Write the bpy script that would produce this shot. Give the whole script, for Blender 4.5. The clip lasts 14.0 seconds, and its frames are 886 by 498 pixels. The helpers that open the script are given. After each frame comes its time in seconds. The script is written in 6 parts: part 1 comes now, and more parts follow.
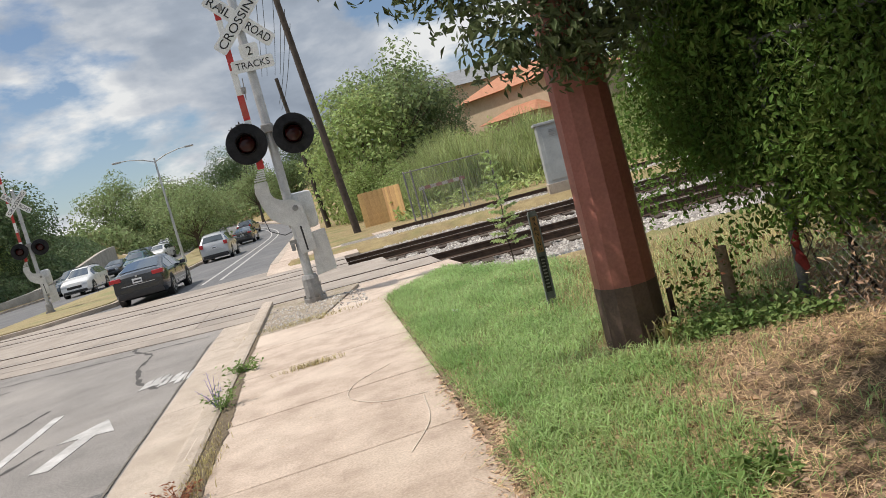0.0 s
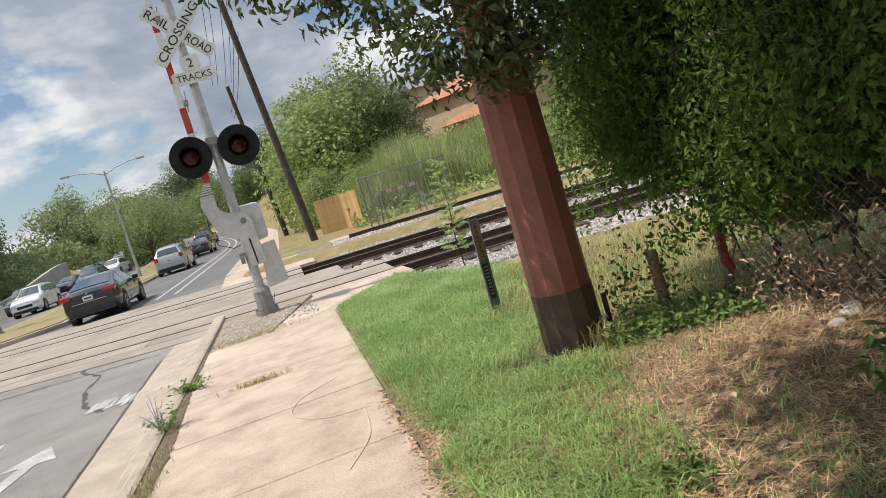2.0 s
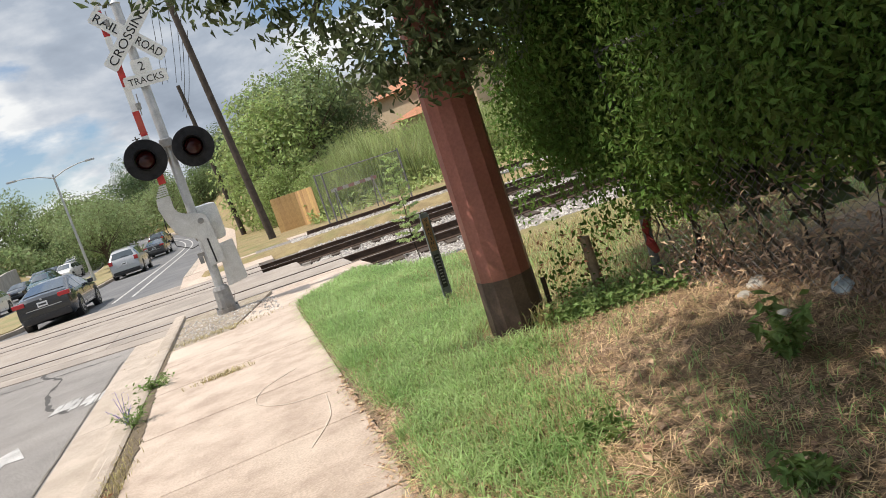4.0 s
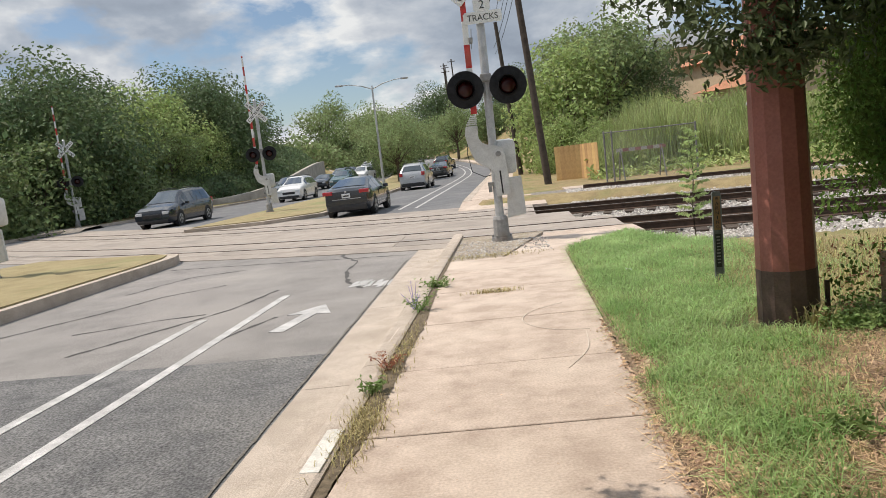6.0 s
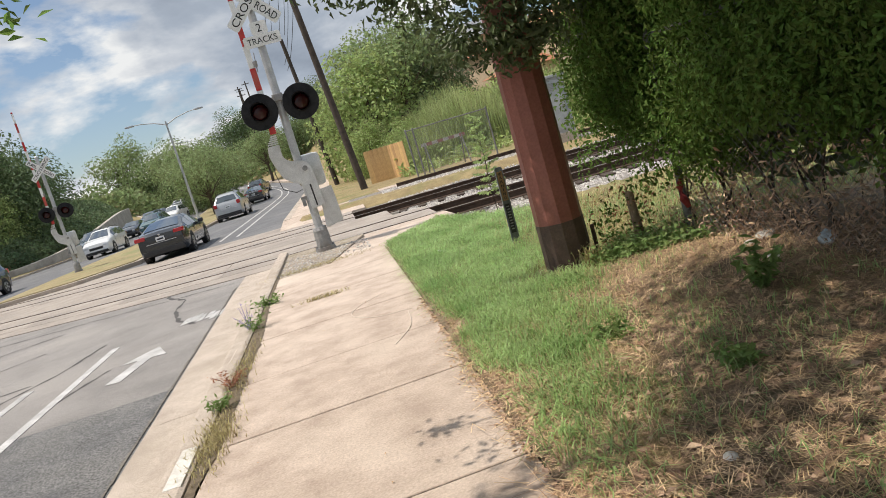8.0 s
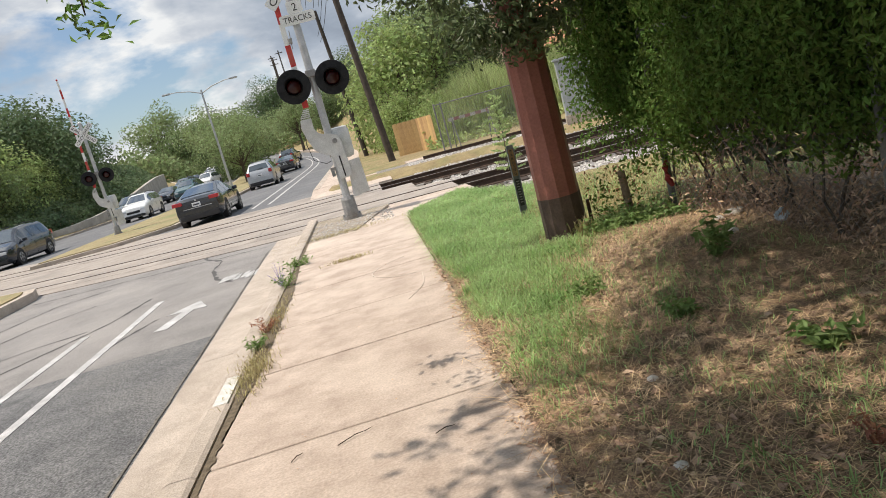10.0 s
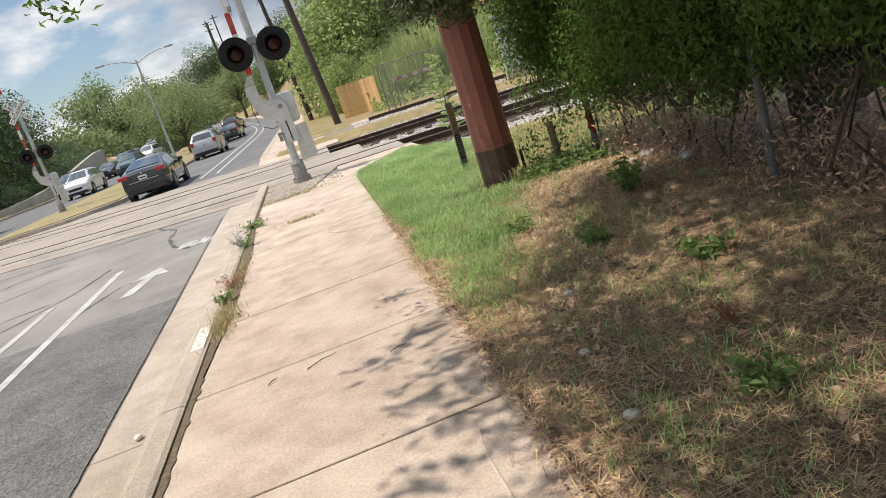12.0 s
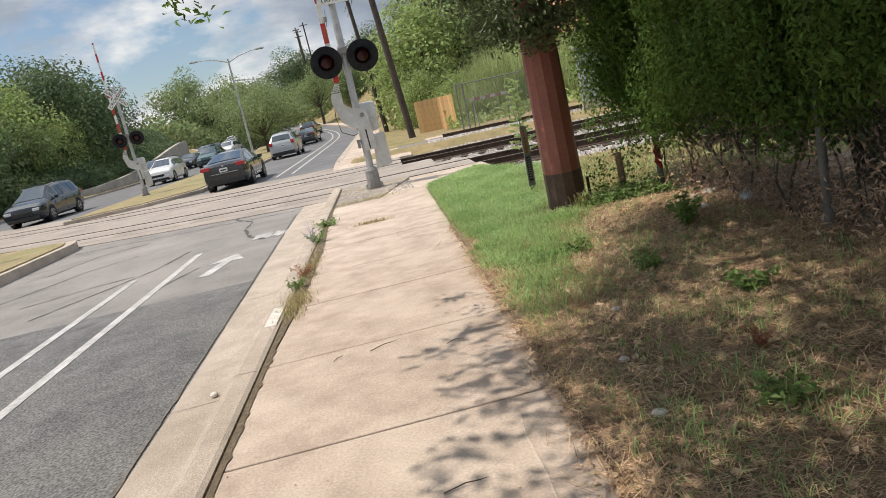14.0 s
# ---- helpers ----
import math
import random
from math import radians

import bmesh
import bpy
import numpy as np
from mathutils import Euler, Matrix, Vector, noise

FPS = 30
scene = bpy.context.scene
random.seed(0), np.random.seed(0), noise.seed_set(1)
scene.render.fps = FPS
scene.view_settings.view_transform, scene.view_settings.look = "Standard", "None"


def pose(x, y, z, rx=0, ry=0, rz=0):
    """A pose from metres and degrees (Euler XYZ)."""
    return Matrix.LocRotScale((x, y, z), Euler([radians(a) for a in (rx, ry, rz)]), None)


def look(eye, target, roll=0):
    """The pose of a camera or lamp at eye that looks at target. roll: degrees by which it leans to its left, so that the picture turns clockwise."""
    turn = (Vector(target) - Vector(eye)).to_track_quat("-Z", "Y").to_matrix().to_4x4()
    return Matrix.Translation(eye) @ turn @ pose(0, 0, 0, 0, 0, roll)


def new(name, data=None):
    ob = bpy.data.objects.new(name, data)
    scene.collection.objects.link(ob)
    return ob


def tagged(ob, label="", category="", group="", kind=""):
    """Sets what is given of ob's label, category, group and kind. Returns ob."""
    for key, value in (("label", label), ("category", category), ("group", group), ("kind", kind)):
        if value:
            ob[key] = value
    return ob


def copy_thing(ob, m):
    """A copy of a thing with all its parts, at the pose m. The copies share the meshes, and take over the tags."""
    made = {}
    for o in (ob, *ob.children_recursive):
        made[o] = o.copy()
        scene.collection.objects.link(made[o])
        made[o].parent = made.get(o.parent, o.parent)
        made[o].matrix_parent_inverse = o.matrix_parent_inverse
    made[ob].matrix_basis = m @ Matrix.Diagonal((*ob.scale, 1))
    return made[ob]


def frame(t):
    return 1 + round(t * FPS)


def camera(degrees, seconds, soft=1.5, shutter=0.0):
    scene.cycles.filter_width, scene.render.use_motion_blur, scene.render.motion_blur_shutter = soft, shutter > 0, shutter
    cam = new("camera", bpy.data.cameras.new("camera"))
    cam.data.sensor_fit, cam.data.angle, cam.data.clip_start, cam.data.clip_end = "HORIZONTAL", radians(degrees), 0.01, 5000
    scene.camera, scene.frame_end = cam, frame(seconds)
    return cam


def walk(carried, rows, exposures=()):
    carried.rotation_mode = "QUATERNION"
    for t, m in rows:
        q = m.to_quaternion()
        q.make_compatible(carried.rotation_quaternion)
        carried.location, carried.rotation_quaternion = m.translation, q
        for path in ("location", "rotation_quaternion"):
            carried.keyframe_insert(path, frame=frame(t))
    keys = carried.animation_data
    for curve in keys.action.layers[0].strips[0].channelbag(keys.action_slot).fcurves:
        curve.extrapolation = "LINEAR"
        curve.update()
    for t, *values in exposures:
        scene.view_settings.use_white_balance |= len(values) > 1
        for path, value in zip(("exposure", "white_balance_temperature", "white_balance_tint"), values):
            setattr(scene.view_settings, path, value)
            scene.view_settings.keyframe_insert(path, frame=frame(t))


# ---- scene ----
cam = camera(63.5, 14.0, soft=0.9)
PATH = [
    (0, (0.377, -0.124, 1.482), (0.68, 1.842, 1.28), -14.7),
    (0.5, (0.469, -0.181, 1.502), (0.824, 1.779, 1.324), -14.9),
    (1, (0.547, -0.186, 1.514), (0.89, 1.774, 1.311), -16.7),
    (1.5, (0.534, -0.186, 1.518), (0.883, 1.772, 1.308), -17.3),
    (2, (0.57, -0.165, 1.503), (0.973, 1.781, 1.279), -16.5),
    (2.2, (0.573, -0.185, 1.506), (0.997, 1.756, 1.278), -15.7),
    (4.5, (0.555, -0.672, 1.511), (1.063, 1.239, 1.21), -18.3),
    (5, (0.586, -0.832, 1.5), (0.862, 1.104, 1.082), -18.6),
    (5.5, (0.353, -1.032, 1.524), (0.346, 0.935, 1.164), -11.8),
    (6, (0.266, -1.139, 1.559), (0.05, 0.835, 1.313), -6.5),
    (6.5, (0.448, -1.292, 1.553), (0.244, 0.68, 1.289), -11.6),
    (7, (0.535, -1.353, 1.559), (0.494, 0.62, 1.235), -16.5),
    (7.5, (0.441, -1.492, 1.53), (0.603, 0.478, 1.229), -17.0),
    (7.7, (0.417, -1.577, 1.511), (0.654, 0.385, 1.201), -16.4),
    (9.8, (0.458, -2.458, 1.561), (0.666, -0.504, 1.189), -15.2),
    (10, (0.474, -2.548, 1.554), (0.618, -0.587, 1.189), -15.2),
    (10.5, (0.439, -2.731, 1.563), (0.491, -0.774, 1.156), -17.5),
    (11, (0.286, -2.921, 1.54), (0.447, -0.969, 1.136), -16.6),
    (11.5, (0.332, -3.061, 1.565), (0.636, -1.132, 1.131), -15.4),
    (12, (0.439, -3.19, 1.569), (0.674, -1.269, 1.064), -17.9),
    (12.5, (0.335, -3.307, 1.58), (0.398, -1.367, 1.097), -19.2),
    (13, (0.225, -3.397, 1.56), (0.214, -1.44, 1.148), -15.5),
    (13.5, (0.217, -3.463, 1.553), (0.279, -1.501, 1.173), -12.0),
    (14, (0.338, -3.613, 1.574), (0.432, -1.658, 1.165), -12.6),
]
EXPOSURES = [(0, -0.02), (1.5, 0.02), (2.2, 0.05), (4.5, 0.22), (5.5, 0.08), (6.5, -0.02), (7.5, 0.04), (10, 0.14), (11, 0.06), (12, 0.16), (12.5, 0.1), (13, 0.04), (14, 0.04)]
walk(cam, [(t, look(eye, target, roll)) for t, eye, target, roll in PATH], EXPOSURES)


# ---- world, sun ----
SUN_DIR = Vector((-1.57, 0.10, 2.8)).normalized()
sun_data = bpy.data.lights.new("sun", "SUN")
sun_data.energy, sun_data.angle, sun_data.color = 4.05, radians(0.6), (1.03, 0.925, 0.81)
sun = new("sun", sun_data)
sun.matrix_world = look(SUN_DIR * 50, (0, 0, 0))

world = bpy.data.worlds.new("sky")
scene.world = world
world.use_nodes = True


def build_sky():
    nt = world.node_tree
    nd, ln = nt.nodes, nt.links
    nd.clear()
    out = nd.new("ShaderNodeOutputWorld")
    bg = nd.new("ShaderNodeBackground")
    sky = nd.new("ShaderNodeTexSky")
    sky.sky_type = "NISHITA"
    sky.sun_disc = False
    sky.sun_elevation = math.asin(SUN_DIR.z)
    sky.sun_rotation = math.atan2(SUN_DIR.x, SUN_DIR.y)
    sky.air_density, sky.dust_density, sky.ozone_density = 1.0, 0.8, 1.5
    dim = nd.new("ShaderNodeVectorMath")
    dim.operation = "SCALE"
    dim.inputs["Scale"].default_value = 0.12
    ln.new(sky.outputs["Color"], dim.inputs[0])
    # clouds: heaps of vapour, flattened towards the horizon
    co = nd.new("ShaderNodeTexCoord")
    mp = nd.new("ShaderNodeMapping")
    mp.inputs["Scale"].default_value = (1.0, 1.0, 2.1)
    mp.inputs["Location"].default_value = (3.1, 0.7, 0.35)
    ln.new(co.outputs["Generated"], mp.inputs["Vector"])
    big = nd.new("ShaderNodeTexNoise")
    big.inputs["Scale"].default_value = 3.1
    big.inputs["Detail"].default_value = 9
    big.inputs["Roughness"].default_value = 0.56
    big.inputs["Distortion"].default_value = 0.1
    ln.new(mp.outputs["Vector"], big.inputs["Vector"])
    cover = nd.new("ShaderNodeValToRGB")
    cover.color_ramp.elements[0].position, cover.color_ramp.elements[1].position = 0.41, 0.48
    ln.new(big.outputs["Fac"], cover.inputs["Fac"])
    mp2 = nd.new("ShaderNodeMapping")
    mp2.inputs["Scale"].default_value = (1.0, 1.0, 2.4)
    mp2.inputs["Location"].default_value = (3.06, 0.72, 0.2)
    ln.new(co.outputs["Generated"], mp2.inputs["Vector"])
    # lobes like cauliflower, their crevices in shade
    wisp = nd.new("ShaderNodeTexNoise")
    wisp.inputs["Scale"].default_value, wisp.inputs["Detail"].default_value = 7.0, 6
    ln.new(mp2.outputs["Vector"], wisp.inputs["Vector"])
    warp = nd.new("ShaderNodeVectorMath")
    warp.operation = "MULTIPLY_ADD"
    warp.inputs[1].default_value = (0.22, 0.22, 0.22)
    ln.new(wisp.outputs["Color"], warp.inputs[0])
    ln.new(mp2.outputs["Vector"], warp.inputs[2])
    puff = nd.new("ShaderNodeTexVoronoi")
    puff.feature = "SMOOTH_F1"
    puff.normalize = True
    puff.inputs["Scale"].default_value = 5.2
    puff.inputs["Detail"].default_value = 3
    puff.inputs["Roughness"].default_value = 0.5
    puff.inputs["Smoothness"].default_value = 0.5
    ln.new(warp.outputs["Vector"], puff.inputs["Vector"])
    # what lies a little way towards the sun shades each spot
    mp3 = nd.new("ShaderNodeMapping")
    mp3.inputs["Scale"].default_value = (1.0, 1.0, 2.1)
    mp3.inputs["Location"].default_value = (3.06, 0.7, 0.46)
    ln.new(co.outputs["Generated"], mp3.inputs["Vector"])
    above = nd.new("ShaderNodeTexNoise")
    for key in ("Scale", "Detail", "Roughness", "Distortion"):
        above.inputs[key].default_value = big.inputs[key].default_value
    ln.new(mp3.outputs["Vector"], above.inputs["Vector"])
    heap = nd.new("ShaderNodeMath")
    heap.operation = "MULTIPLY_ADD"
    heap.inputs[1].default_value = 0.42
    ln.new(puff.outputs["Distance"], heap.inputs[0])
    ln.new(above.outputs["Fac"], heap.inputs[2])
    shade = nd.new("ShaderNodeValToRGB")
    el = shade.color_ramp.elements
    el[0].position, el[0].color = 0.53, (0.97, 0.98, 0.98, 1)
    el[1].position, el[1].color = 0.80, (0.31, 0.36, 0.44, 1)
    mid = el.new(0.60)
    mid.color = (0.66, 0.70, 0.76, 1)
    mid2 = el.new(0.68)
    mid2.color = (0.44, 0.50, 0.59, 1)
    ln.new(heap.outputs["Value"], shade.inputs["Fac"])
    mix = nd.new("ShaderNodeMix")
    mix.data_type = "RGBA"
    ln.new(cover.outputs["Color"], mix.inputs["Factor"])
    ln.new(dim.outputs["Vector"], mix.inputs["A"])
    ln.new(shade.outputs["Color"], mix.inputs["B"])
    ln.new(mix.outputs["Result"], bg.inputs["Color"])
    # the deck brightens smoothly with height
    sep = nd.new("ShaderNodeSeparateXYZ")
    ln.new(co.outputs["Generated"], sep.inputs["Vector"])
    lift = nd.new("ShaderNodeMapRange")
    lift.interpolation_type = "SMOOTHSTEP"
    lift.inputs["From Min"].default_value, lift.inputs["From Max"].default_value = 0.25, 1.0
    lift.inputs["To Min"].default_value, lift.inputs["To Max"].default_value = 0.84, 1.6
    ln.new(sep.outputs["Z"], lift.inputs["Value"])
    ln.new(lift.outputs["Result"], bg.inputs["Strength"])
    ln.new(bg.outputs["Background"], out.inputs["Surface"])


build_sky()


# ---- materials ----
def surf(name, c1, c2, scale=6.0, rough=0.8, metal=0.0, bump=0.25, fine=70.0, c3=None, stain=0.7, vary=0.0, island=False, transl=0.0, spec=0.4, depth=0.01, lo=0.35, hi=0.65, gr=0.14):
    """A surface of two mottled colours, a third for stains, fine grain and relief."""
    m = bpy.data.materials.new(name)
    m.use_nodes = True
    nt = m.node_tree
    nd, ln = nt.nodes, nt.links
    b = nd["Principled BSDF"]
    b.inputs["Roughness"].default_value, b.inputs["Metallic"].default_value = rough, metal
    b.inputs["Specular IOR Level"].default_value = spec
    co = nd.new("ShaderNodeTexCoord")
    n1 = nd.new("ShaderNodeTexNoise")
    n1.inputs["Scale"].default_value, n1.inputs["Detail"].default_value = scale, 8
    n1.inputs["Roughness"].default_value = 0.65
    ln.new(co.outputs["Object"], n1.inputs["Vector"])
    r1 = nd.new("ShaderNodeValToRGB")
    r1.color_ramp.elements[0].position, r1.color_ramp.elements[0].color = lo, (*c1, 1)
    r1.color_ramp.elements[1].position, r1.color_ramp.elements[1].color = hi, (*c2, 1)
    ln.new(n1.outputs["Fac"], r1.inputs["Fac"])
    col = r1.outputs["Color"]
    n2 = nd.new("ShaderNodeTexNoise")
    n2.inputs["Scale"].default_value, n2.inputs["Detail"].default_value = fine, 4
    ln.new(co.outputs["Object"], n2.inputs["Vector"])
    if c3:
        n3 = nd.new("ShaderNodeTexNoise")
        n3.inputs["Scale"].default_value, n3.inputs["Detail"].default_value = scale * 0.23, 6
        ln.new(co.outputs["Object"], n3.inputs["Vector"])
        r3 = nd.new("ShaderNodeValToRGB")
        r3.color_ramp.elements[0].position, r3.color_ramp.elements[1].position = 0.5, 0.68
        r3.color_ramp.elements[1].color = (stain, stain, stain, 1)
        ln.new(n3.outputs["Fac"], r3.inputs["Fac"])
        mx = nd.new("ShaderNodeMix")
        mx.data_type = "RGBA"
        ln.new(r3.outputs["Color"], mx.inputs["Factor"])
        ln.new(col, mx.inputs["A"])
        mx.inputs["B"].default_value = (*c3, 1)
        col = mx.outputs["Result"]
    grain = nd.new("ShaderNodeMapRange")
    grain.inputs["From Min"].default_value, grain.inputs["From Max"].default_value = 0.3, 0.7
    grain.inputs["To Min"].default_value, grain.inputs["To Max"].default_value = 1 - gr, 1 + gr
    ln.new(n2.outputs["Fac"], grain.inputs["Value"])
    hs = nd.new("ShaderNodeHueSaturation")
    ln.new(col, hs.inputs["Color"])
    val = grain.outputs["Result"]
    if vary:
        if island:
            gi = nd.new("ShaderNodeNewGeometry")
            rnd = gi.outputs["Random Per Island"]
        else:
            gi = nd.new("ShaderNodeObjectInfo")
            rnd = gi.outputs["Random"]
        rr = nd.new("ShaderNodeMapRange")
        rr.inputs["To Min"].default_value, rr.inputs["To Max"].default_value = 1 - vary, 1 + vary
        ln.new(rnd, rr.inputs["Value"])
        mu = nd.new("ShaderNodeMath")
        mu.operation = "MULTIPLY"
        ln.new(rr.outputs["Result"], mu.inputs[0])
        ln.new(val, mu.inputs[1])
        val = mu.outputs["Value"]
        rh = nd.new("ShaderNodeMapRange")
        rh.inputs["To Min"].default_value, rh.inputs["To Max"].default_value = 0.5 - vary * 0.05, 0.5 + vary * 0.04
        ln.new(rnd, rh.inputs["Value"])
        ln.new(rh.outputs["Result"], hs.inputs["Hue"])
    ln.new(val, hs.inputs["Value"])
    ln.new(hs.outputs["Color"], b.inputs["Base Color"])
    if bump:
        add = nd.new("ShaderNodeMath")
        add.operation = "ADD"
        ln.new(n1.outputs["Fac"], add.inputs[0])
        ln.new(n2.outputs["Fac"], add.inputs[1])
        bp = nd.new("ShaderNodeBump")
        bp.inputs["Strength"].default_value, bp.inputs["Distance"].default_value = bump, depth
        ln.new(add.outputs["Value"], bp.inputs["Height"])
        ln.new(bp.outputs["Normal"], b.inputs["Normal"])
    if transl:
        t = nd.new("ShaderNodeBsdfTranslucent")
        ln.new(hs.outputs["Color"], t.inputs["Color"])
        ms = nd.new("ShaderNodeMixShader")
        ms.inputs["Fac"].default_value = transl
        ln.new(b.outputs["BSDF"], ms.inputs[1])
        ln.new(t.outputs["BSDF"], ms.inputs[2])
        ln.new(ms.outputs["Shader"], nd["Material Output"].inputs["Surface"])
    return m


def gloss(name, c, rough=0.2, metal=0.0, coat=0.0, emit=0.0):
    m = surf(name, [v * 0.93 for v in c], c, scale=3, rough=rough, metal=metal, bump=0.02, fine=140)
    b = m.node_tree.nodes["Principled BSDF"]
    b.inputs["Coat Weight"].default_value = coat
    if emit:
        b.inputs["Emission Color"].default_value = (*c, 1)
        b.inputs["Emission Strength"].default_value = emit
    return m


M_CONC = surf("pavement concrete", (0.382, 0.303, 0.242), (0.548, 0.452, 0.374), 3.2, 0.9, bump=0.35, fine=60, c3=(0.605, 0.512, 0.425), stain=0.75, gr=0.15)
M_KERB = surf("kerb concrete", (0.37, 0.312, 0.255), (0.50, 0.43, 0.36), 2.8, 0.9, bump=0.5, fine=110, c3=(0.33, 0.28, 0.22), gr=0.28)
M_ASPH = surf("old grey asphalt", (0.195, 0.184, 0.173), (0.265, 0.249, 0.233), 1.4, 0.88, bump=0.5, fine=60, c3=(0.32, 0.298, 0.274), stain=0.8, gr=0.35)
M_ASPH2 = surf("coarse dark asphalt", (0.105, 0.105, 0.106), (0.18, 0.178, 0.174), 3.0, 0.9, bump=0.9, gr=0.6, fine=48, c3=(0.18, 0.175, 0.165), depth=0.015)
M_PANEL = surf("crossing concrete", (0.295, 0.255, 0.218), (0.385, 0.34, 0.295), 1.8, 0.9, bump=0.35, fine=150, c3=(0.23, 0.205, 0.18))
M_ASPH3 = surf("blue-grey asphalt", (0.12, 0.122, 0.126), (0.165, 0.166, 0.17), 1.2, 0.88, bump=0.5, fine=200, c3=(0.2, 0.198, 0.195), stain=0.6)
M_LITTER = surf("needle-littered soil", (0.20, 0.14, 0.09), (0.40, 0.285, 0.19), 26, 0.97, bump=1.0, fine=90, c3=(0.15, 0.125, 0.07), stain=0.8, depth=0.02, gr=0.35)
M_CHALK = surf("chalky scratch", (0.54, 0.47, 0.395), (0.63, 0.56, 0.48), 20, 0.9, bump=0)
M_TAR = surf("tar joint", (0.05, 0.048, 0.045), (0.10, 0.095, 0.09), 20, 0.85)
M_SOIL = surf("joint soil", (0.09, 0.07, 0.045), (0.19, 0.15, 0.10), 18, 0.95, bump=0.6)
M_WHITE = surf("worn road paint", (0.34, 0.335, 0.325), (0.57, 0.56, 0.545), 5, 0.75, bump=0.2, fine=120, c3=(0.30, 0.295, 0.28), stain=0.8, gr=0.25)
M_SIGN = surf("white sign sheeting", (0.74, 0.74, 0.72), (0.82, 0.82, 0.80), 4, 0.45, bump=0.03, c3=(0.62, 0.61, 0.57), stain=0.5)
M_BLACK = surf("black lettering", (0.015, 0.015, 0.016), (0.03, 0.03, 0.03), 12, 0.5, bump=0)
M_GALV = surf("galvanised steel", (0.42, 0.43, 0.44), (0.55, 0.56, 0.57), 9, 0.5, 0.5, bump=0.08, c3=(0.34, 0.34, 0.335))
M_CAST = surf("aluminium-painted casting", (0.52, 0.52, 0.51), (0.66, 0.66, 0.645), 5, 0.55, 0.15, bump=0.15, c3=(0.36, 0.34, 0.31), stain=0.6)
M_DARKCAST = surf("grey weathered casting", (0.22, 0.22, 0.22), (0.34, 0.335, 0.325), 8, 0.6, 0.2, bump=0.2, c3=(0.2, 0.16, 0.12))
M_HOODBLK = surf("black painted sheet", (0.012, 0.012, 0.013), (0.028, 0.028, 0.03), 9, 0.7, bump=0.05, spec=0.2)
M_REDLENS = gloss("dark red lens", (0.035, 0.005, 0.005), 0.2)
M_RED = surf("red reflective stripe", (0.46, 0.028, 0.03), (0.56, 0.05, 0.045), 10, 0.45, bump=0.05, c3=(0.4, 0.12, 0.08))
M_POLE = surf("red-brown painted steel", (0.285, 0.106, 0.082), (0.355, 0.138, 0.11), 2.4, 0.5, 0.0, bump=0.12, fine=45, c3=(0.24, 0.095, 0.075), stain=0.7)
M_POLEDARK = surf("dark base coat", (0.092, 0.062, 0.051), (0.14, 0.09, 0.073), 5, 0.7, bump=0.3, fine=60, c3=(0.13, 0.075, 0.055))
M_RUST = surf("brown rail steel", (0.055, 0.036, 0.026), (0.11, 0.07, 0.048), 7, 0.75, 0.2, bump=0.4)
M_RAILTOP = surf("worn rail head", (0.42, 0.38, 0.34), (0.58, 0.55, 0.51), 5, 0.35, 0.8, bump=0.05)
M_PATCH = surf("worn whitewash", (0.52, 0.50, 0.45), (0.70, 0.68, 0.63), 9, 0.8, bump=0.3, c3=(0.44, 0.39, 0.32))
M_DUST = surf("stony dust", (0.27, 0.225, 0.175), (0.42, 0.365, 0.295), 11, 0.97, bump=0.8, fine=70, c3=(0.24, 0.21, 0.13), depth=0.02, gr=0.3)
M_TARDUST = surf("dirty asphalt edge", (0.11, 0.10, 0.088), (0.23, 0.21, 0.18), 18, 0.95, bump=0.6)
M_TIE = surf("creosoted timber", (0.045, 0.033, 0.025), (0.10, 0.078, 0.06), 6, 0.95, bump=0.7, vary=0.25)
M_BALLAST = surf("ballast stone", (0.36, 0.335, 0.31), (0.54, 0.51, 0.47), 9, 0.95, bump=0.6, fine=45, vary=0.4, island=True)
M_BALBED = surf("ballast bed", (0.16, 0.14, 0.12), (0.36, 0.33, 0.29), 14, 0.97, bump=1.0, fine=40, depth=0.04)
M_GROUND = surf("dry turf and soil", (0.22, 0.165, 0.085), (0.33, 0.26, 0.13), 2.4, 0.97, bump=0.7, fine=40, c3=(0.15, 0.17, 0.055), stain=0.85, depth=0.03)
M_MEDGRASS = surf("sunburnt turf", (0.27, 0.22, 0.115), (0.36, 0.30, 0.165), 1.6, 0.97, bump=0.8, fine=50, c3=(0.20, 0.225, 0.095), stain=0.8, depth=0.03)
M_GRASS = surf("green grass blade", (0.28, 0.43, 0.15), (0.48, 0.62, 0.28), 1.5, 0.6, bump=0, vary=0.35, island=True, transl=0.5)
M_DRYGRASS = surf("dry grass blade", (0.36, 0.30, 0.14), (0.52, 0.45, 0.23), 2.5, 0.8, bump=0, vary=0.35, island=True, transl=0.2)
M_STRAW = surf("straw litter", (0.42, 0.285, 0.165), (0.66, 0.48, 0.31), 4, 0.9, bump=0, vary=0.5, island=True)
M_DEADLEAF = surf("fallen leaf", (0.42, 0.27, 0.165), (0.62, 0.46, 0.33), 5, 0.8, bump=0.1, vary=0.3, island=True)
M_VINE = surf("vine leaf", (0.10, 0.175, 0.036), (0.175, 0.27, 0.066), 1.2, 0.68, bump=0, vary=0.45, island=True, transl=0.48, spec=0.25)
M_OAK = surf("oak leaf", (0.09, 0.125, 0.055), (0.16, 0.20, 0.092), 1.5, 0.45, bump=0, vary=0.35, island=True, transl=0.35)
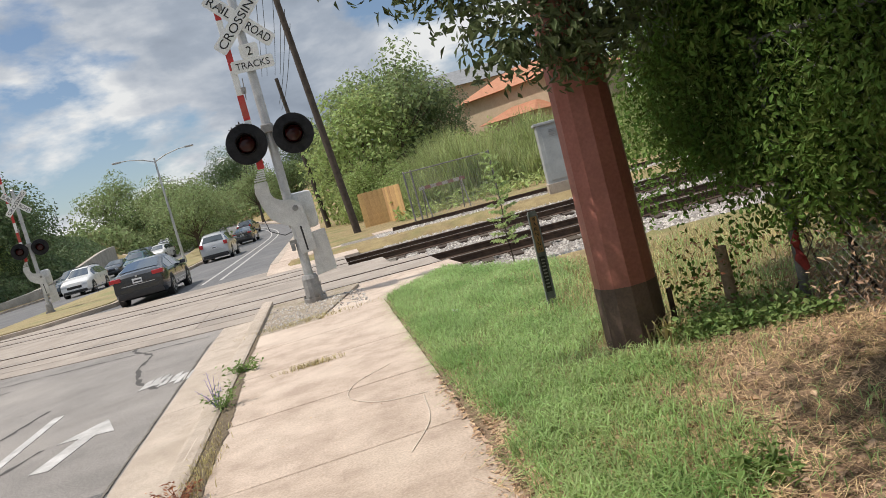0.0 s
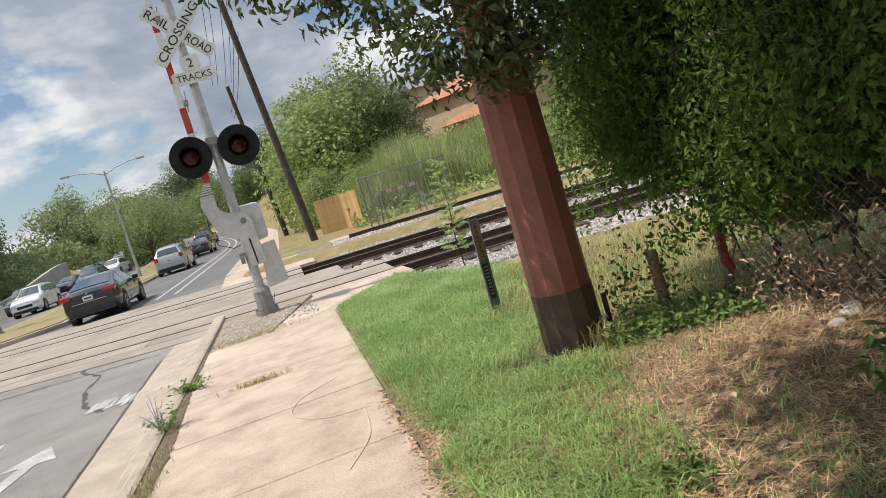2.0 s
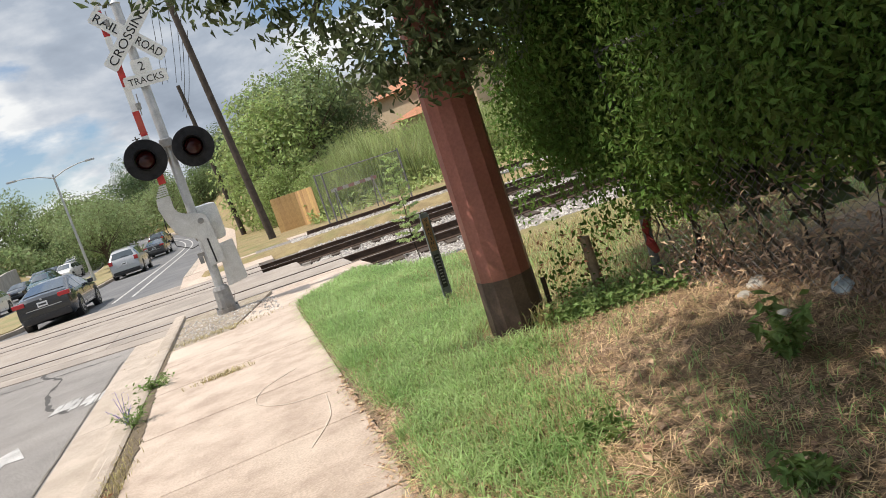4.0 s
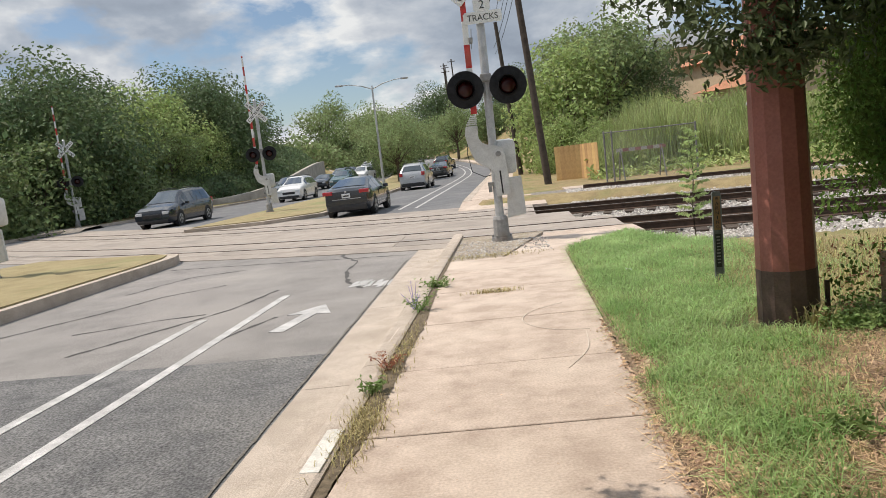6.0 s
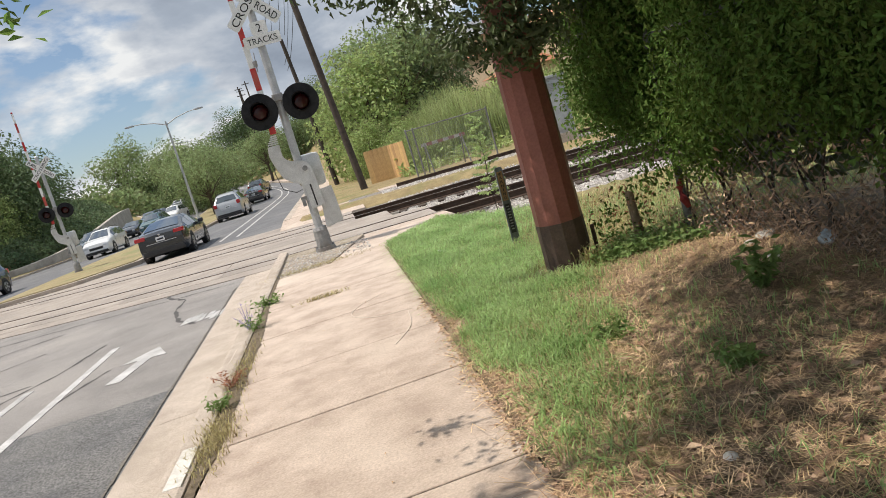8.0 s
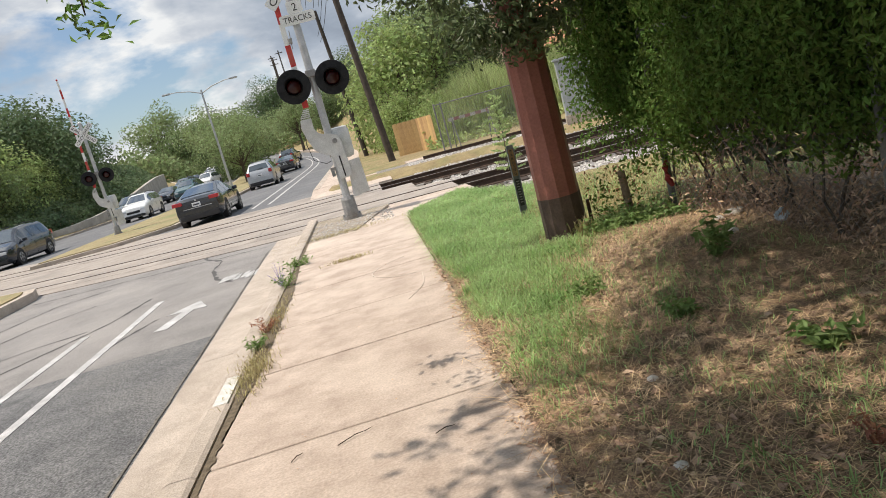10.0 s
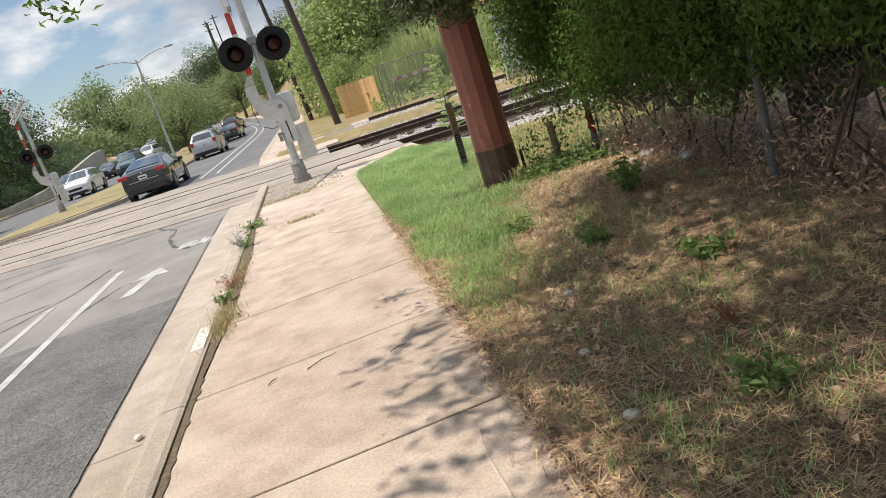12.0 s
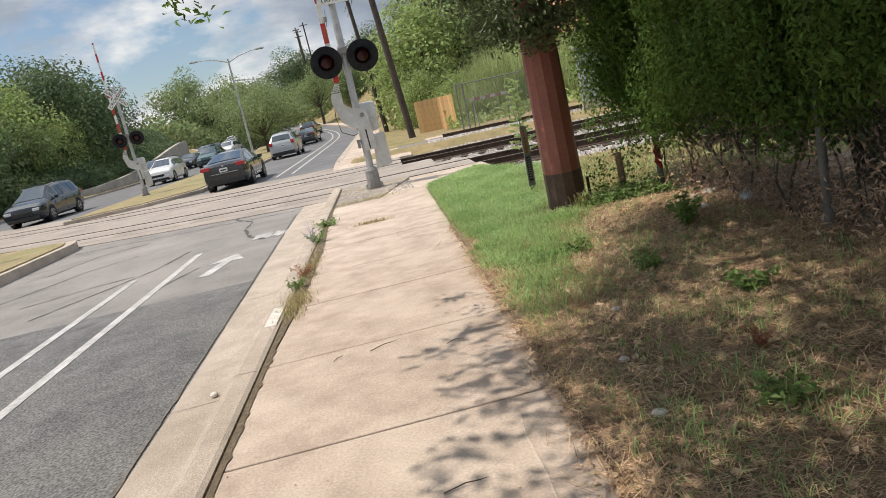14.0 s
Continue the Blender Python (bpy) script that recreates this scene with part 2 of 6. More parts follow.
M_BARK = surf("bark", (0.075, 0.058, 0.043), (0.15, 0.12, 0.09), 9, 0.95, bump=0.9, fine=40, depth=0.03)
M_CROWN = surf("far foliage", (0.19, 0.25, 0.105), (0.31, 0.38, 0.175), 0.35, 0.65, bump=0, vary=0.4, island=True, transl=0.45)
M_CROWN2 = surf("light far foliage", (0.25, 0.33, 0.11), (0.41, 0.49, 0.20), 0.35, 0.65, bump=0, vary=0.4, island=True, transl=0.55)
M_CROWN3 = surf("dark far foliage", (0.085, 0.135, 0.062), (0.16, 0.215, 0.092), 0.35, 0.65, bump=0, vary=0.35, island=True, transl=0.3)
M_CROWN4 = surf("thicket foliage", (0.115, 0.165, 0.062), (0.20, 0.26, 0.10), 0.35, 0.65, bump=0, vary=0.4, island=True, transl=0.35)
M_SHRUB = surf("bank weeds", (0.27, 0.34, 0.11), (0.41, 0.47, 0.19), 0.5, 0.7, bump=0, vary=0.35, island=True, transl=0.3)
M_REED = surf("reed leaf", (0.27, 0.33, 0.12), (0.42, 0.47, 0.21), 0.5, 0.7, bump=0, vary=0.4, island=True, transl=0.4)
M_SAPLING = surf("sapling leaf", (0.36, 0.46, 0.19), (0.52, 0.61, 0.30), 1.5, 0.6, bump=0, vary=0.3, island=True, transl=0.55)
M_FADEDRED = surf("faded red board", (0.27, 0.13, 0.115), (0.36, 0.19, 0.165), 8, 0.8, bump=0.1, c3=(0.3, 0.24, 0.2))
M_FADEDWHITE = surf("greyed white board", (0.40, 0.38, 0.35), (0.52, 0.50, 0.46), 8, 0.8, bump=0.1, c3=(0.34, 0.31, 0.27))
M_WOODPOLE = surf("tarred pole timber", (0.045, 0.036, 0.03), (0.085, 0.068, 0.055), 5, 0.9, bump=0.5)
M_CEDAR = surf("new cedar board", (0.46, 0.29, 0.13), (0.60, 0.40, 0.19), 5, 0.75, bump=0.3, vary=0.18)
M_CAB = surf("grey cabinet paint", (0.31, 0.33, 0.33), (0.40, 0.42, 0.42), 3, 0.5, bump=0.05, c3=(0.30, 0.29, 0.27))
M_WALLST = surf("retaining wall concrete", (0.33, 0.31, 0.27), (0.47, 0.44, 0.39), 1.2, 0.9, bump=0.4, c3=(0.22, 0.20, 0.17))
M_HOUSE = surf("tan stucco", (0.46, 0.37, 0.26), (0.54, 0.44, 0.32), 2, 0.9, bump=0.2)
M_ROOF = surf("terracotta roof", (0.36, 0.16, 0.09), (0.46, 0.22, 0.13), 3, 0.85, bump=0.3)
M_ROOFGREY = surf("grey shingle roof", (0.17, 0.18, 0.19), (0.25, 0.26, 0.27), 3, 0.9, bump=0.3)
M_TYRE = surf("tyre rubber", (0.016, 0.016, 0.016), (0.03, 0.03, 0.03), 14, 0.85, bump=0.2)
M_RIM = surf("alloy rim", (0.42, 0.43, 0.44), (0.55, 0.55, 0.56), 9, 0.3, 0.8, bump=0.02)
M_CARGLASS = gloss("tinted car glass", (0.05, 0.065, 0.075), 0.04, coat=1.0)
M_TAIL = gloss("red tail lamp", (0.42, 0.02, 0.025), 0.12, coat=0.6)
M_LAMPCLR = gloss("clear lamp glass", (0.62, 0.64, 0.66), 0.1, coat=0.5)
M_TRIM = surf("black car plastic", (0.02, 0.02, 0.021), (0.035, 0.035, 0.036), 9, 0.6, bump=0.05)
M_PLATE = surf("plate white", (0.66, 0.67, 0.68), (0.72, 0.73, 0.74), 9, 0.4, bump=0.02)
M_YELLOW = surf("orange marker decal", (0.26, 0.15, 0.075), (0.34, 0.21, 0.11), 9, 0.6, bump=0.05)
M_MARKGREY = surf("dark grey marker plastic", (0.11, 0.12, 0.12), (0.19, 0.20, 0.20), 12, 0.6, bump=0.1)
M_WIRE = surf("fence wire", (0.19, 0.188, 0.18), (0.28, 0.275, 0.265), 12, 0.6, 0.3, bump=0)
M_CABLE = surf("black cable", (0.02, 0.02, 0.02), (0.03, 0.03, 0.03), 5, 0.6, bump=0)
M_ROCK = surf("pale limestone", (0.58, 0.55, 0.49), (0.74, 0.70, 0.64), 7, 0.95, bump=0.5)
M_STUB = surf("weathered brown timber", (0.20, 0.14, 0.09), (0.32, 0.24, 0.16), 9, 0.9, bump=0.5)
M_FPOST = surf("dull weathered steel", (0.15, 0.15, 0.145), (0.24, 0.235, 0.225), 9, 0.65, 0.3, bump=0.1)
M_REDTHING = surf("faded red cloth", (0.22, 0.03, 0.03), (0.30, 0.05, 0.045), 12, 0.85, bump=0.3)
M_BLUE = surf("pale blue plastic", (0.42, 0.52, 0.58), (0.55, 0.64, 0.70), 12, 0.4, bump=0.2)
M_PURPLE = surf("purple petal", (0.24, 0.20, 0.55), (0.34, 0.28, 0.66), 8, 0.6, bump=0)
M_WEED = surf("weed leaf", (0.17, 0.27, 0.08), (0.28, 0.39, 0.135), 3, 0.6, bump=0, vary=0.3, island=True, transl=0.42)
M_REDLEAF = surf("reddened weed leaf", (0.36, 0.15, 0.09), (0.46, 0.24, 0.14), 6, 0.7, bump=0, vary=0.35, island=True, transl=0.2)


# ---- building tools ----
def part(name, bm, material, parent=None, label="", smooth=False):
    me = bpy.data.meshes.new(name)
    bm.normal_update()
    bm.to_mesh(me)
    bm.free()
    me.materials.append(material)
    if smooth:
        me.shade_smooth()
        me.set_sharp_from_angle(angle=radians(38))
    ob = new(name, me)
    if parent:
        ob.parent = parent
    return tagged(ob, label)


def raw(name, verts, faces, material, parent=None, label="", smooth=False):
    me = bpy.data.meshes.new(name)
    me.from_pydata(verts, [], faces)
    me.materials.append(material)
    if smooth:
        me.shade_smooth()
    ob = new(name, me)
    if parent:
        ob.parent = parent
    return tagged(ob, label)


def thing(name, label, category, m=None, group="", kind=""):
    ob = new(name)
    ob.empty_display_size = 0.2
    if m is not None:
        ob.matrix_basis = m
    return tagged(ob, label, category, group, kind)


def box(bm, c, s, bevel=0.0, rot=None):
    made = bmesh.ops.create_cube(bm, size=1)["verts"]
    for v in made:
        v.co = Vector((v.co.x * s[0], v.co.y * s[1], v.co.z * s[2]))
    if bevel:
        es = list({e for v in made for e in v.link_edges})
        r = bmesh.ops.bevel(bm, geom=es, offset=bevel, segments=2, affect="EDGES", profile=0.6)
        made = list({v for f in r["faces"] for v in f.verts} | {v for v in made if v.is_valid})
    m = Matrix.Translation(c) @ (rot.to_matrix().to_4x4() if rot else Matrix())
    bmesh.ops.transform(bm, matrix=m, verts=made)
    return bm


def rod(bm, a, b, r0, r1=None, seg=10, caps=True):
    a, b = Vector(a), Vector(b)
    r1 = r0 if r1 is None else r1
    d = b - a
    m = Matrix.Translation((a + b) / 2) @ d.to_track_quat("Z", "Y").to_matrix().to_4x4()
    bmesh.ops.create_cone(bm, cap_ends=caps, segments=seg, radius1=r0, radius2=max(r1, 1e-4), depth=d.length, matrix=m)
    return bm


def tube(bm, pts, radii, seg=8):
    """One skin round a line of points."""
    pts = [Vector(p) for p in pts]
    rings = []
    for i, p in enumerate(pts):
        d = (pts[min(i + 1, len(pts) - 1)] - pts[max(i - 1, 0)]).normalized()
        q = d.to_track_quat("Z", "Y")
        rings.append([bm.verts.new(p + q @ Vector((math.cos(k * math.tau / seg), math.sin(k * math.tau / seg), 0)) * radii[i]) for k in range(seg)])
    for r, s in zip(rings, rings[1:]):
        for k in range(seg):
            bm.faces.new((r[k], r[(k + 1) % seg], s[(k + 1) % seg], s[k]))
    bm.faces.new(rings[0][::-1])
    bm.faces.new(rings[-1])
    return bm


def plate(bm, outline, y0, y1):
    """An outline in x and z, thick from y0 to y1."""
    f = [bm.verts.new((x, y0, z)) for x, z in outline]
    k = [bm.verts.new((x, y1, z)) for x, z in outline]
    n = len(outline)
    bm.faces.new(f)
    bm.faces.new(k[::-1])
    for i in range(n):
        bm.faces.new((f[i], k[i], k[(i + 1) % n], f[(i + 1) % n]))
    bmesh.ops.recalc_face_normals(bm, faces=bm.faces[:])
    return bm


def slab(bm, outline, z0, z1):
    """An outline in x and y, thick from z0 to z1."""
    f = [bm.verts.new((x, y, z0)) for x, y in outline]
    k = [bm.verts.new((x, y, z1)) for x, y in outline]
    n = len(outline)
    bm.faces.new(f)
    bm.faces.new(k[::-1])
    for i in range(n):
        bm.faces.new((f[i], k[i], k[(i + 1) % n], f[(i + 1) % n]))
    bmesh.ops.recalc_face_normals(bm, faces=bm.faces[:])
    return bm


def lettering(text, width, height, material, parent, m, name="lettering"):
    cu = bpy.data.curves.new(name, "FONT")
    cu.body, cu.align_x, cu.align_y, cu.extrude = text, "CENTER", "CENTER", 0.002
    tmp = new(name, cu)
    bpy.context.view_layer.update()
    me = bpy.data.meshes.new_from_object(tmp.evaluated_get(bpy.context.evaluated_depsgraph_get()))
    bpy.data.objects.remove(tmp)
    xs = [v.co.x for v in me.vertices]
    ys = [v.co.y for v in me.vertices]
    sx, sy = width / (max(xs) - min(xs)), height / (max(ys) - min(ys))
    cx, cy = (max(xs) + min(xs)) / 2, (max(ys) + min(ys)) / 2
    me.transform(m @ Matrix.Diagonal((sx, sy, 1, 1)) @ Matrix.Translation((-cx, -cy, 0)))
    me.materials.clear()
    me.materials.append(material)
    ob = new(name, me)
    ob.parent = parent
    return ob


def leaf_cloud(name, centres, normals, sizes, material, parent=None, label="", seed=1, aspect=0.5, bend=0.25, droop=0.0):
    """Many small folded leaves, one at each centre."""
    rng = np.random.default_rng(seed)
    n = len(centres)
    c = np.asarray(centres, float)
    nm = np.asarray(normals, float) + rng.normal(0, 0.55, (n, 3))
    nm /= np.linalg.norm(nm, axis=1)[:, None] + 1e-9
    t = rng.normal(0, 1, (n, 3))
    t[:, 2] -= droop
    t -= nm * (t * nm).sum(1)[:, None]
    t /= np.linalg.norm(t, axis=1)[:, None] + 1e-9
    w = np.cross(nm, t)
    s = np.asarray(sizes, float)[:, None]
    tip, base = c + t * s, c - t * s * 0.9
    l = c + w * s * aspect - t * s * 0.1 + nm * s * bend
    r = c - w * s * aspect - t * s * 0.1 + nm * s * bend
    v = np.stack([base, l, tip, r], 1).reshape(-1, 3)
    i = np.arange(n) * 4
    f = np.stack([np.stack([i, i + 1, i + 2], 1), np.stack([i, i + 2, i + 3], 1)], 1).reshape(-1, 3)
    return tagged(raw(name, v.tolist(), f.tolist(), material, parent, label), kind="stuff" if parent else "")


def blades(name, xy, height, width, material, parent=None, seed=1, lean=0.5, zf=None, label=""):
    """Grass blades, bent, one at each place."""
    rng = np.random.default_rng(seed)
    n = len(xy)
    p = np.zeros((n, 3))
    p[:, :2] = xy
    if zf is not None:
        p[:, 2] = zf(p[:, 0], p[:, 1])
    a = rng.uniform(0, math.tau, n)
    d = np.stack([np.cos(a), np.sin(a), np.zeros(n)], 1)
    side = np.stack([-np.sin(a), np.cos(a), np.zeros(n)], 1)
    h = (np.asarray(height) * rng.uniform(0.55, 1.25, n))[:, None]
    w = (np.asarray(width) * rng.uniform(0.7, 1.3, n))[:, None]
    k = (lean * rng.uniform(0.2, 1.2, n))[:, None]
    up = np.array([[0, 0, 1.0]])
    mid = p + up * h * 0.6 + d * h * k * 0.35
    tip = p + up * h * (1 - 0.35 * k) + d * h * k
    v = np.stack([p - side * w, p + side * w, mid - side * w * 0.8, mid + side * w * 0.8, tip], 1).reshape(-1, 3)
    i = np.arange(n) * 5
    f = np.concatenate([np.stack([i, i + 1, i + 3], 1), np.stack([i, i + 3, i + 2], 1), np.stack([i + 2, i + 3, i + 4], 1)])
    return raw(name, v.tolist(), f.tolist(), material, parent, label)


# ---- ground ----
def sstep(a, b, v):
    t = np.clip((np.asarray(v, float) - a) / (b - a), 0, 1)
    return t * t * (3 - 2 * t)


TRACK_A, TRACK_B, SLOPE = 14.6, 19.6, -0.16     # middles of the two tracks at x = 0, and their slant
ROAD_Z, TRACK_Z = -0.15, -0.12


def bend(y):
    """How far the carriageway swings aside at y."""
    d = np.clip(np.asarray(y, float) - 60, 0, None)
    return -0.0026 * d * d


def rise(y):
    d = np.clip(np.asarray(y, float) - 48, 0, 160)
    return 0.00032 * d * d


def slant(x):
    """How far the tracks lie beyond their place at x = 0: a straight slant that curves away past the footpath."""
    x = np.asarray(x, float)
    d = np.clip(-1.0 - x, 0, 25)
    return SLOPE * x + 0.15 * d + 0.012 * d * d


def ground_z(x, y):
    x, y = np.asarray(x, float), np.asarray(y, float)
    z = rise(y) + 0.0
    # bank behind the tracks, with the houses on top
    z = z + 2.7 * sstep(27, 50, y) * sstep(3.0, 11, x - bend(y)) + 1.5 * sstep(70, 110, y) * sstep(-1, 8, x - bend(y))
    # left bank behind the retaining wall
    z = z + 2.2 * sstep(-21.8, -27, x - bend(y)) * sstep(44, 66, y)
    # bed of the carriageways and of the tracks
    rx = x - bend(y)
    bed = sstep(-0.9, -1.3, rx) * sstep(-0.4, 0.2, rx - (-25.5 + 4.7 * sstep(34, 62, y)))
    z = z - 0.32 * bed
    ty = y - slant(x)
    edge = 12.3 - 2.7 * sstep(1.5, 3.0, x)
    z = z - 0.42 * sstep(0, 0.9, ty - edge) * (1 - sstep(21.6, 22.8, ty))
    # worn hollow under the path
    z = z - 0.12 * sstep(-1.2, -1.0, rx) * sstep(0.99, 0.91, rx) * (1 - sstep(13.0, 13.4, y)) * (1 - bed)
    z = z - 0.14 * sstep(9.6, 9.9, y) * (1 - sstep(13.0, 13.4, y)) * sstep(0.7, 0.95, x) * sstep(0.1, -0.1, x - (0.95 + 0.72 * (y - 9.76)))
    z = z + 0.018 * sstep(0.95, 1.05, x) * sstep(11, 9, y)
    # low mound of litter by the fence
    z = z + 0.10 * np.exp(-(((x - 3.0) / 0.7) ** 2 + ((y - 2.9) / 1.2) ** 2))
    return z


def left_edge(y):
    return -25.5 + 4.7 * sstep(34, 62, y)


def build_ground():
    xs = np.unique(np.round(np.concatenate([np.linspace(-1500, -60, 16), np.arange(-60, -24, 3.0), np.arange(-24, -2, 0.5), np.arange(-2, 5, 0.1), np.arange(5, 14, 0.5), np.arange(14, 60, 3.0), np.linspace(60, 1500, 16)]), 3))
    ys = np.unique(np.round(np.concatenate([np.linspace(-900, -12, 12), np.arange(-12, -5, 0.5), np.arange(-5, 11, 0.1), np.arange(11, 30, 0.4), np.arange(30, 130, 2.0), np.linspace(130, 2600, 22)]), 3))
    X, Y = np.meshgrid(xs, ys)
    Z = ground_z(X, Y)
    near = (X > 0.95) & (X < 5) & (Y > -5) & (Y < 11)
    rng = np.random.default_rng(4)
    Z = Z + near * rng.normal(0, 0.008, X.shape)
    v = np.stack([X, Y, Z], 2).reshape(-1, 3).tolist()
    w, h = len(xs), len(ys)
    idx = np.arange(w * h).reshape(h, w)
    f = np.stack([idx[:-1, :-1], idx[:-1, 1:], idx[1:, 1:], idx[1:, :-1]], 2).reshape(-1, 4).tolist()
    ob = raw("ground", v, f, M_GROUND, smooth=True)
    tagged(ob, "dry turf and bare soil reaching to the wooded hills", "ground", kind="structure")


build_ground()


def ribbon(bm, x0, x1, y0, y1, z, thick, step=2.0, follow=True):
    """A strip between two offsets from the carriageway's line, following its bend and rise."""
    n = max(2, int((y1 - y0) / step) + 1)
    rows = []
    for y in np.linspace(y0, y1, n):
        b = float(bend(y)) if follow else 0
        if callable(x0):
            xa, xb = x0(y), x1(y)
        else:
            xa, xb = x0, x1
        zz = z + float(rise(y))
        rows.append([bm.verts.new(p) for p in ((xa + b, y, zz), (xb + b, y, zz), (xb + b, y, zz - thick), (xa + b, y, zz - thick))])
    for r, s in zip(rows, rows[1:]):
        for k in range(4):
            bm.faces.new((r[k], r[(k + 1) % 4], s[(k + 1) % 4], s[k]))
    bm.faces.new(rows[0][::-1])
    bm.faces.new(rows[-1])
    bmesh.ops.recalc_face_normals(bm, faces=bm.faces[:])
    return bm


# carriageways: old asphalt beyond the patch, dark coarse asphalt on this side of it
road = tagged(part("road", ribbon(bmesh.new(), lambda y: float(left_edge(y)), lambda y: -1.50 - 0.02 * min(max(y, 0), 11), 5.4, 23.6, ROAD_Z, 0.12), M_ASPH), "worn grey asphalt road running over the level crossing", "road", kind="structure")
tagged(part("road", ribbon(bmesh.new(), lambda y: float(left_edge(y)), lambda y: -1.62, 23.6, 190, ROAD_Z, 0.12), M_ASPH3), "blue-grey asphalt road beyond the tracks", "road", kind="structure")
tagged(part("road", ribbon(bmesh.new(), lambda y: float(left_edge(y)), lambda y: -1.50 - 0.02 * min(max(y, 0), 11), -60, 5.4, ROAD_Z, 0.12), M_ASPH2), "coarse dark grey asphalt road surface", "road", kind="structure")


def lines():
    b = bmesh.new()
    ribbon(b, -3.26, -3.14, -40, 8.9, ROAD_Z + 0.006, 0.004)
    part("lane_line", b, M_WHITE, road, "long white painted line")
    b = bmesh.new()
    ribbon(b, -3.96, -3.84, -40, 7.6, ROAD_Z + 0.006, 0.004)
    part("lane_line", b, M_WHITE, road, "long white painted line")
    for x0, y0 in ((-3.62, 26.0), (-4.28, 26.0)):
        b = bmesh.new()
        ribbon(b, x0, x0 + 0.12, y0, 150, ROAD_Z + 0.006, 0.004)
        part("lane_line", b, M_WHITE, road, "long white painted line")
    # bicycle lane arrow and the worn mark beyond it
    b = bmesh.new()
    slab(b, [(-2.66, 6.55), (-2.47, 6.50), (-2.33, 7.38), (-2.13, 7.32), (-2.36, 7.95), (-2.72, 7.42), (-2.50, 7.42)], ROAD_Z + 0.002, ROAD_Z + 0.006)
    part("arrow_mark", b, M_WHITE, road, "white painted arrow")
    rng = random.Random(5)
    for k in range(7):
        b = bmesh.new()
        x, y = -2.28 + 0.09 * k + rng.uniform(-0.02, 0.02), 9.25 + rng.uniform(-0.15, 0.15)
        slab(b, [(x - 0.05, y - 0.25), (x + 0.05, y - 0.2), (x + 0.045, y + 0.3), (x - 0.03, y + 0.22)], ROAD_Z + 0.002, ROAD_Z + 0.006)
        part("worn_mark", b, M_WHITE, road)
    # tar-filled cracks
    for pts in ([(-2.05, 8.9), (-2.45, 9.6), (-2.75, 10.9), (-2.8, 12.0), (-3.3, 12.9), (-3.6, 14.2)], [(-4.9, 6.2), (-4.2, 7.4), (-3.75, 8.2), (-3.5, 9.6)], [(-6.9, 7.5), (-6.0, 9.0), (-5.6, 9.9), (-4.7, 10.6)], [(-1.9, 12.2), (-4.5, 12.9), (-7.4, 13.6)], [(-6.8, 3.0), (-5.9, 4.6), (-5.2, 5.2)], [(-5.6, 7.4), (-4.6, 7.9), (-3.9, 8.0)], [(-3.2, 6.2), (-2.95, 7.1), (-2.8, 7.5)], [(-6.6, 10.5), (-6.1, 12.0), (-5.0, 12.4)]):
        b = bmesh.new()
        fine = []
        for (x0, y0), (x1, y1) in zip(pts, pts[1:]):
            n = max(2, int(math.hypot(x1 - x0, y1 - y0) / 0.12))
            fine += [(x0 + (x1 - x0) * i / n + rng.uniform(-0.02, 0.02), y0 + (y1 - y0) * i / n + rng.uniform(-0.03, 0.03), rng.uniform(0.006, 0.045)) for i in range(n)]
        left, right = [], []
        for i, (x, y, w) in enumerate(fine):
            xn, yn, _ = fine[min(i + 1, len(fine) - 1)]
            xp, yp, _ = fine[max(i - 1, 0)]
            d = Vector((xn - xp, yn - yp)).normalized() * w
            left.append(b.verts.new((x - d.y, y + d.x, ROAD_Z + 0.003)))
            right.append(b.verts.new((x + d.y, y - d.x, ROAD_Z + 0.003)))
        for i in range(len(fine) - 1):
            b.faces.new((left[i], right[i], right[i + 1], left[i + 1]))
        part("tar_seam", b, M_TAR, road, "dark tar-filled crack")


lines()


def kerbs():
    # near kerb with its gutter pan, cast in lengths
    y = -14.0
    k = thing("kerb", "sandy concrete kerb and gutter, chipped at the joints", "kerb", kind="structure")
    while y < 13.4:
        y1 = min(y + 3.05, 13.45)
        b = bmesh.new()
        prof = [(-1.72, -0.28), (-1.72, ROAD_Z + 0.004), (-1.22, ROAD_Z + 0.012), (-1.14, ROAD_Z + 0.02), (-1.09, -0.02), (-1.07, 0.0), (-1.03, 0.012), (-0.91, 0.012), (-0.88, 0.0), (-0.88, -0.28)]
        cut = 0.55 if y1 > 13.4 else 0.0
        ea, eb = (-1.52 - 0.02 * min(max(v, 0), 11) for v in (y, y1))
        f = [b.verts.new((ea if x < -1.7 else x, y + 0.004, z)) for x, z in prof]
        g = [b.verts.new((eb if x < -1.7 else x, y1 - 0.004 + cut * (-0.9 - x), z)) for x, z in prof]
        n = len(prof)
        b.faces.new(f)
        b.faces.new(g[::-1])
        for i in range(n):
            b.faces.new((f[i], g[i], g[(i + 1) % n], f[(i + 1) % n]))
        bmesh.ops.recalc_face_normals(b, faces=b.faces[:])
        part("kerb_length", b, M_KERB, k)
        y = y1
    b = box(bmesh.new(), (-0.955, 2.65, 0.008), (0.11, 0.60, 0.02), 0.006)
    part("white_patch", b, M_PATCH, k, "whitewashed patch on the kerb")
    return k


kerbs()


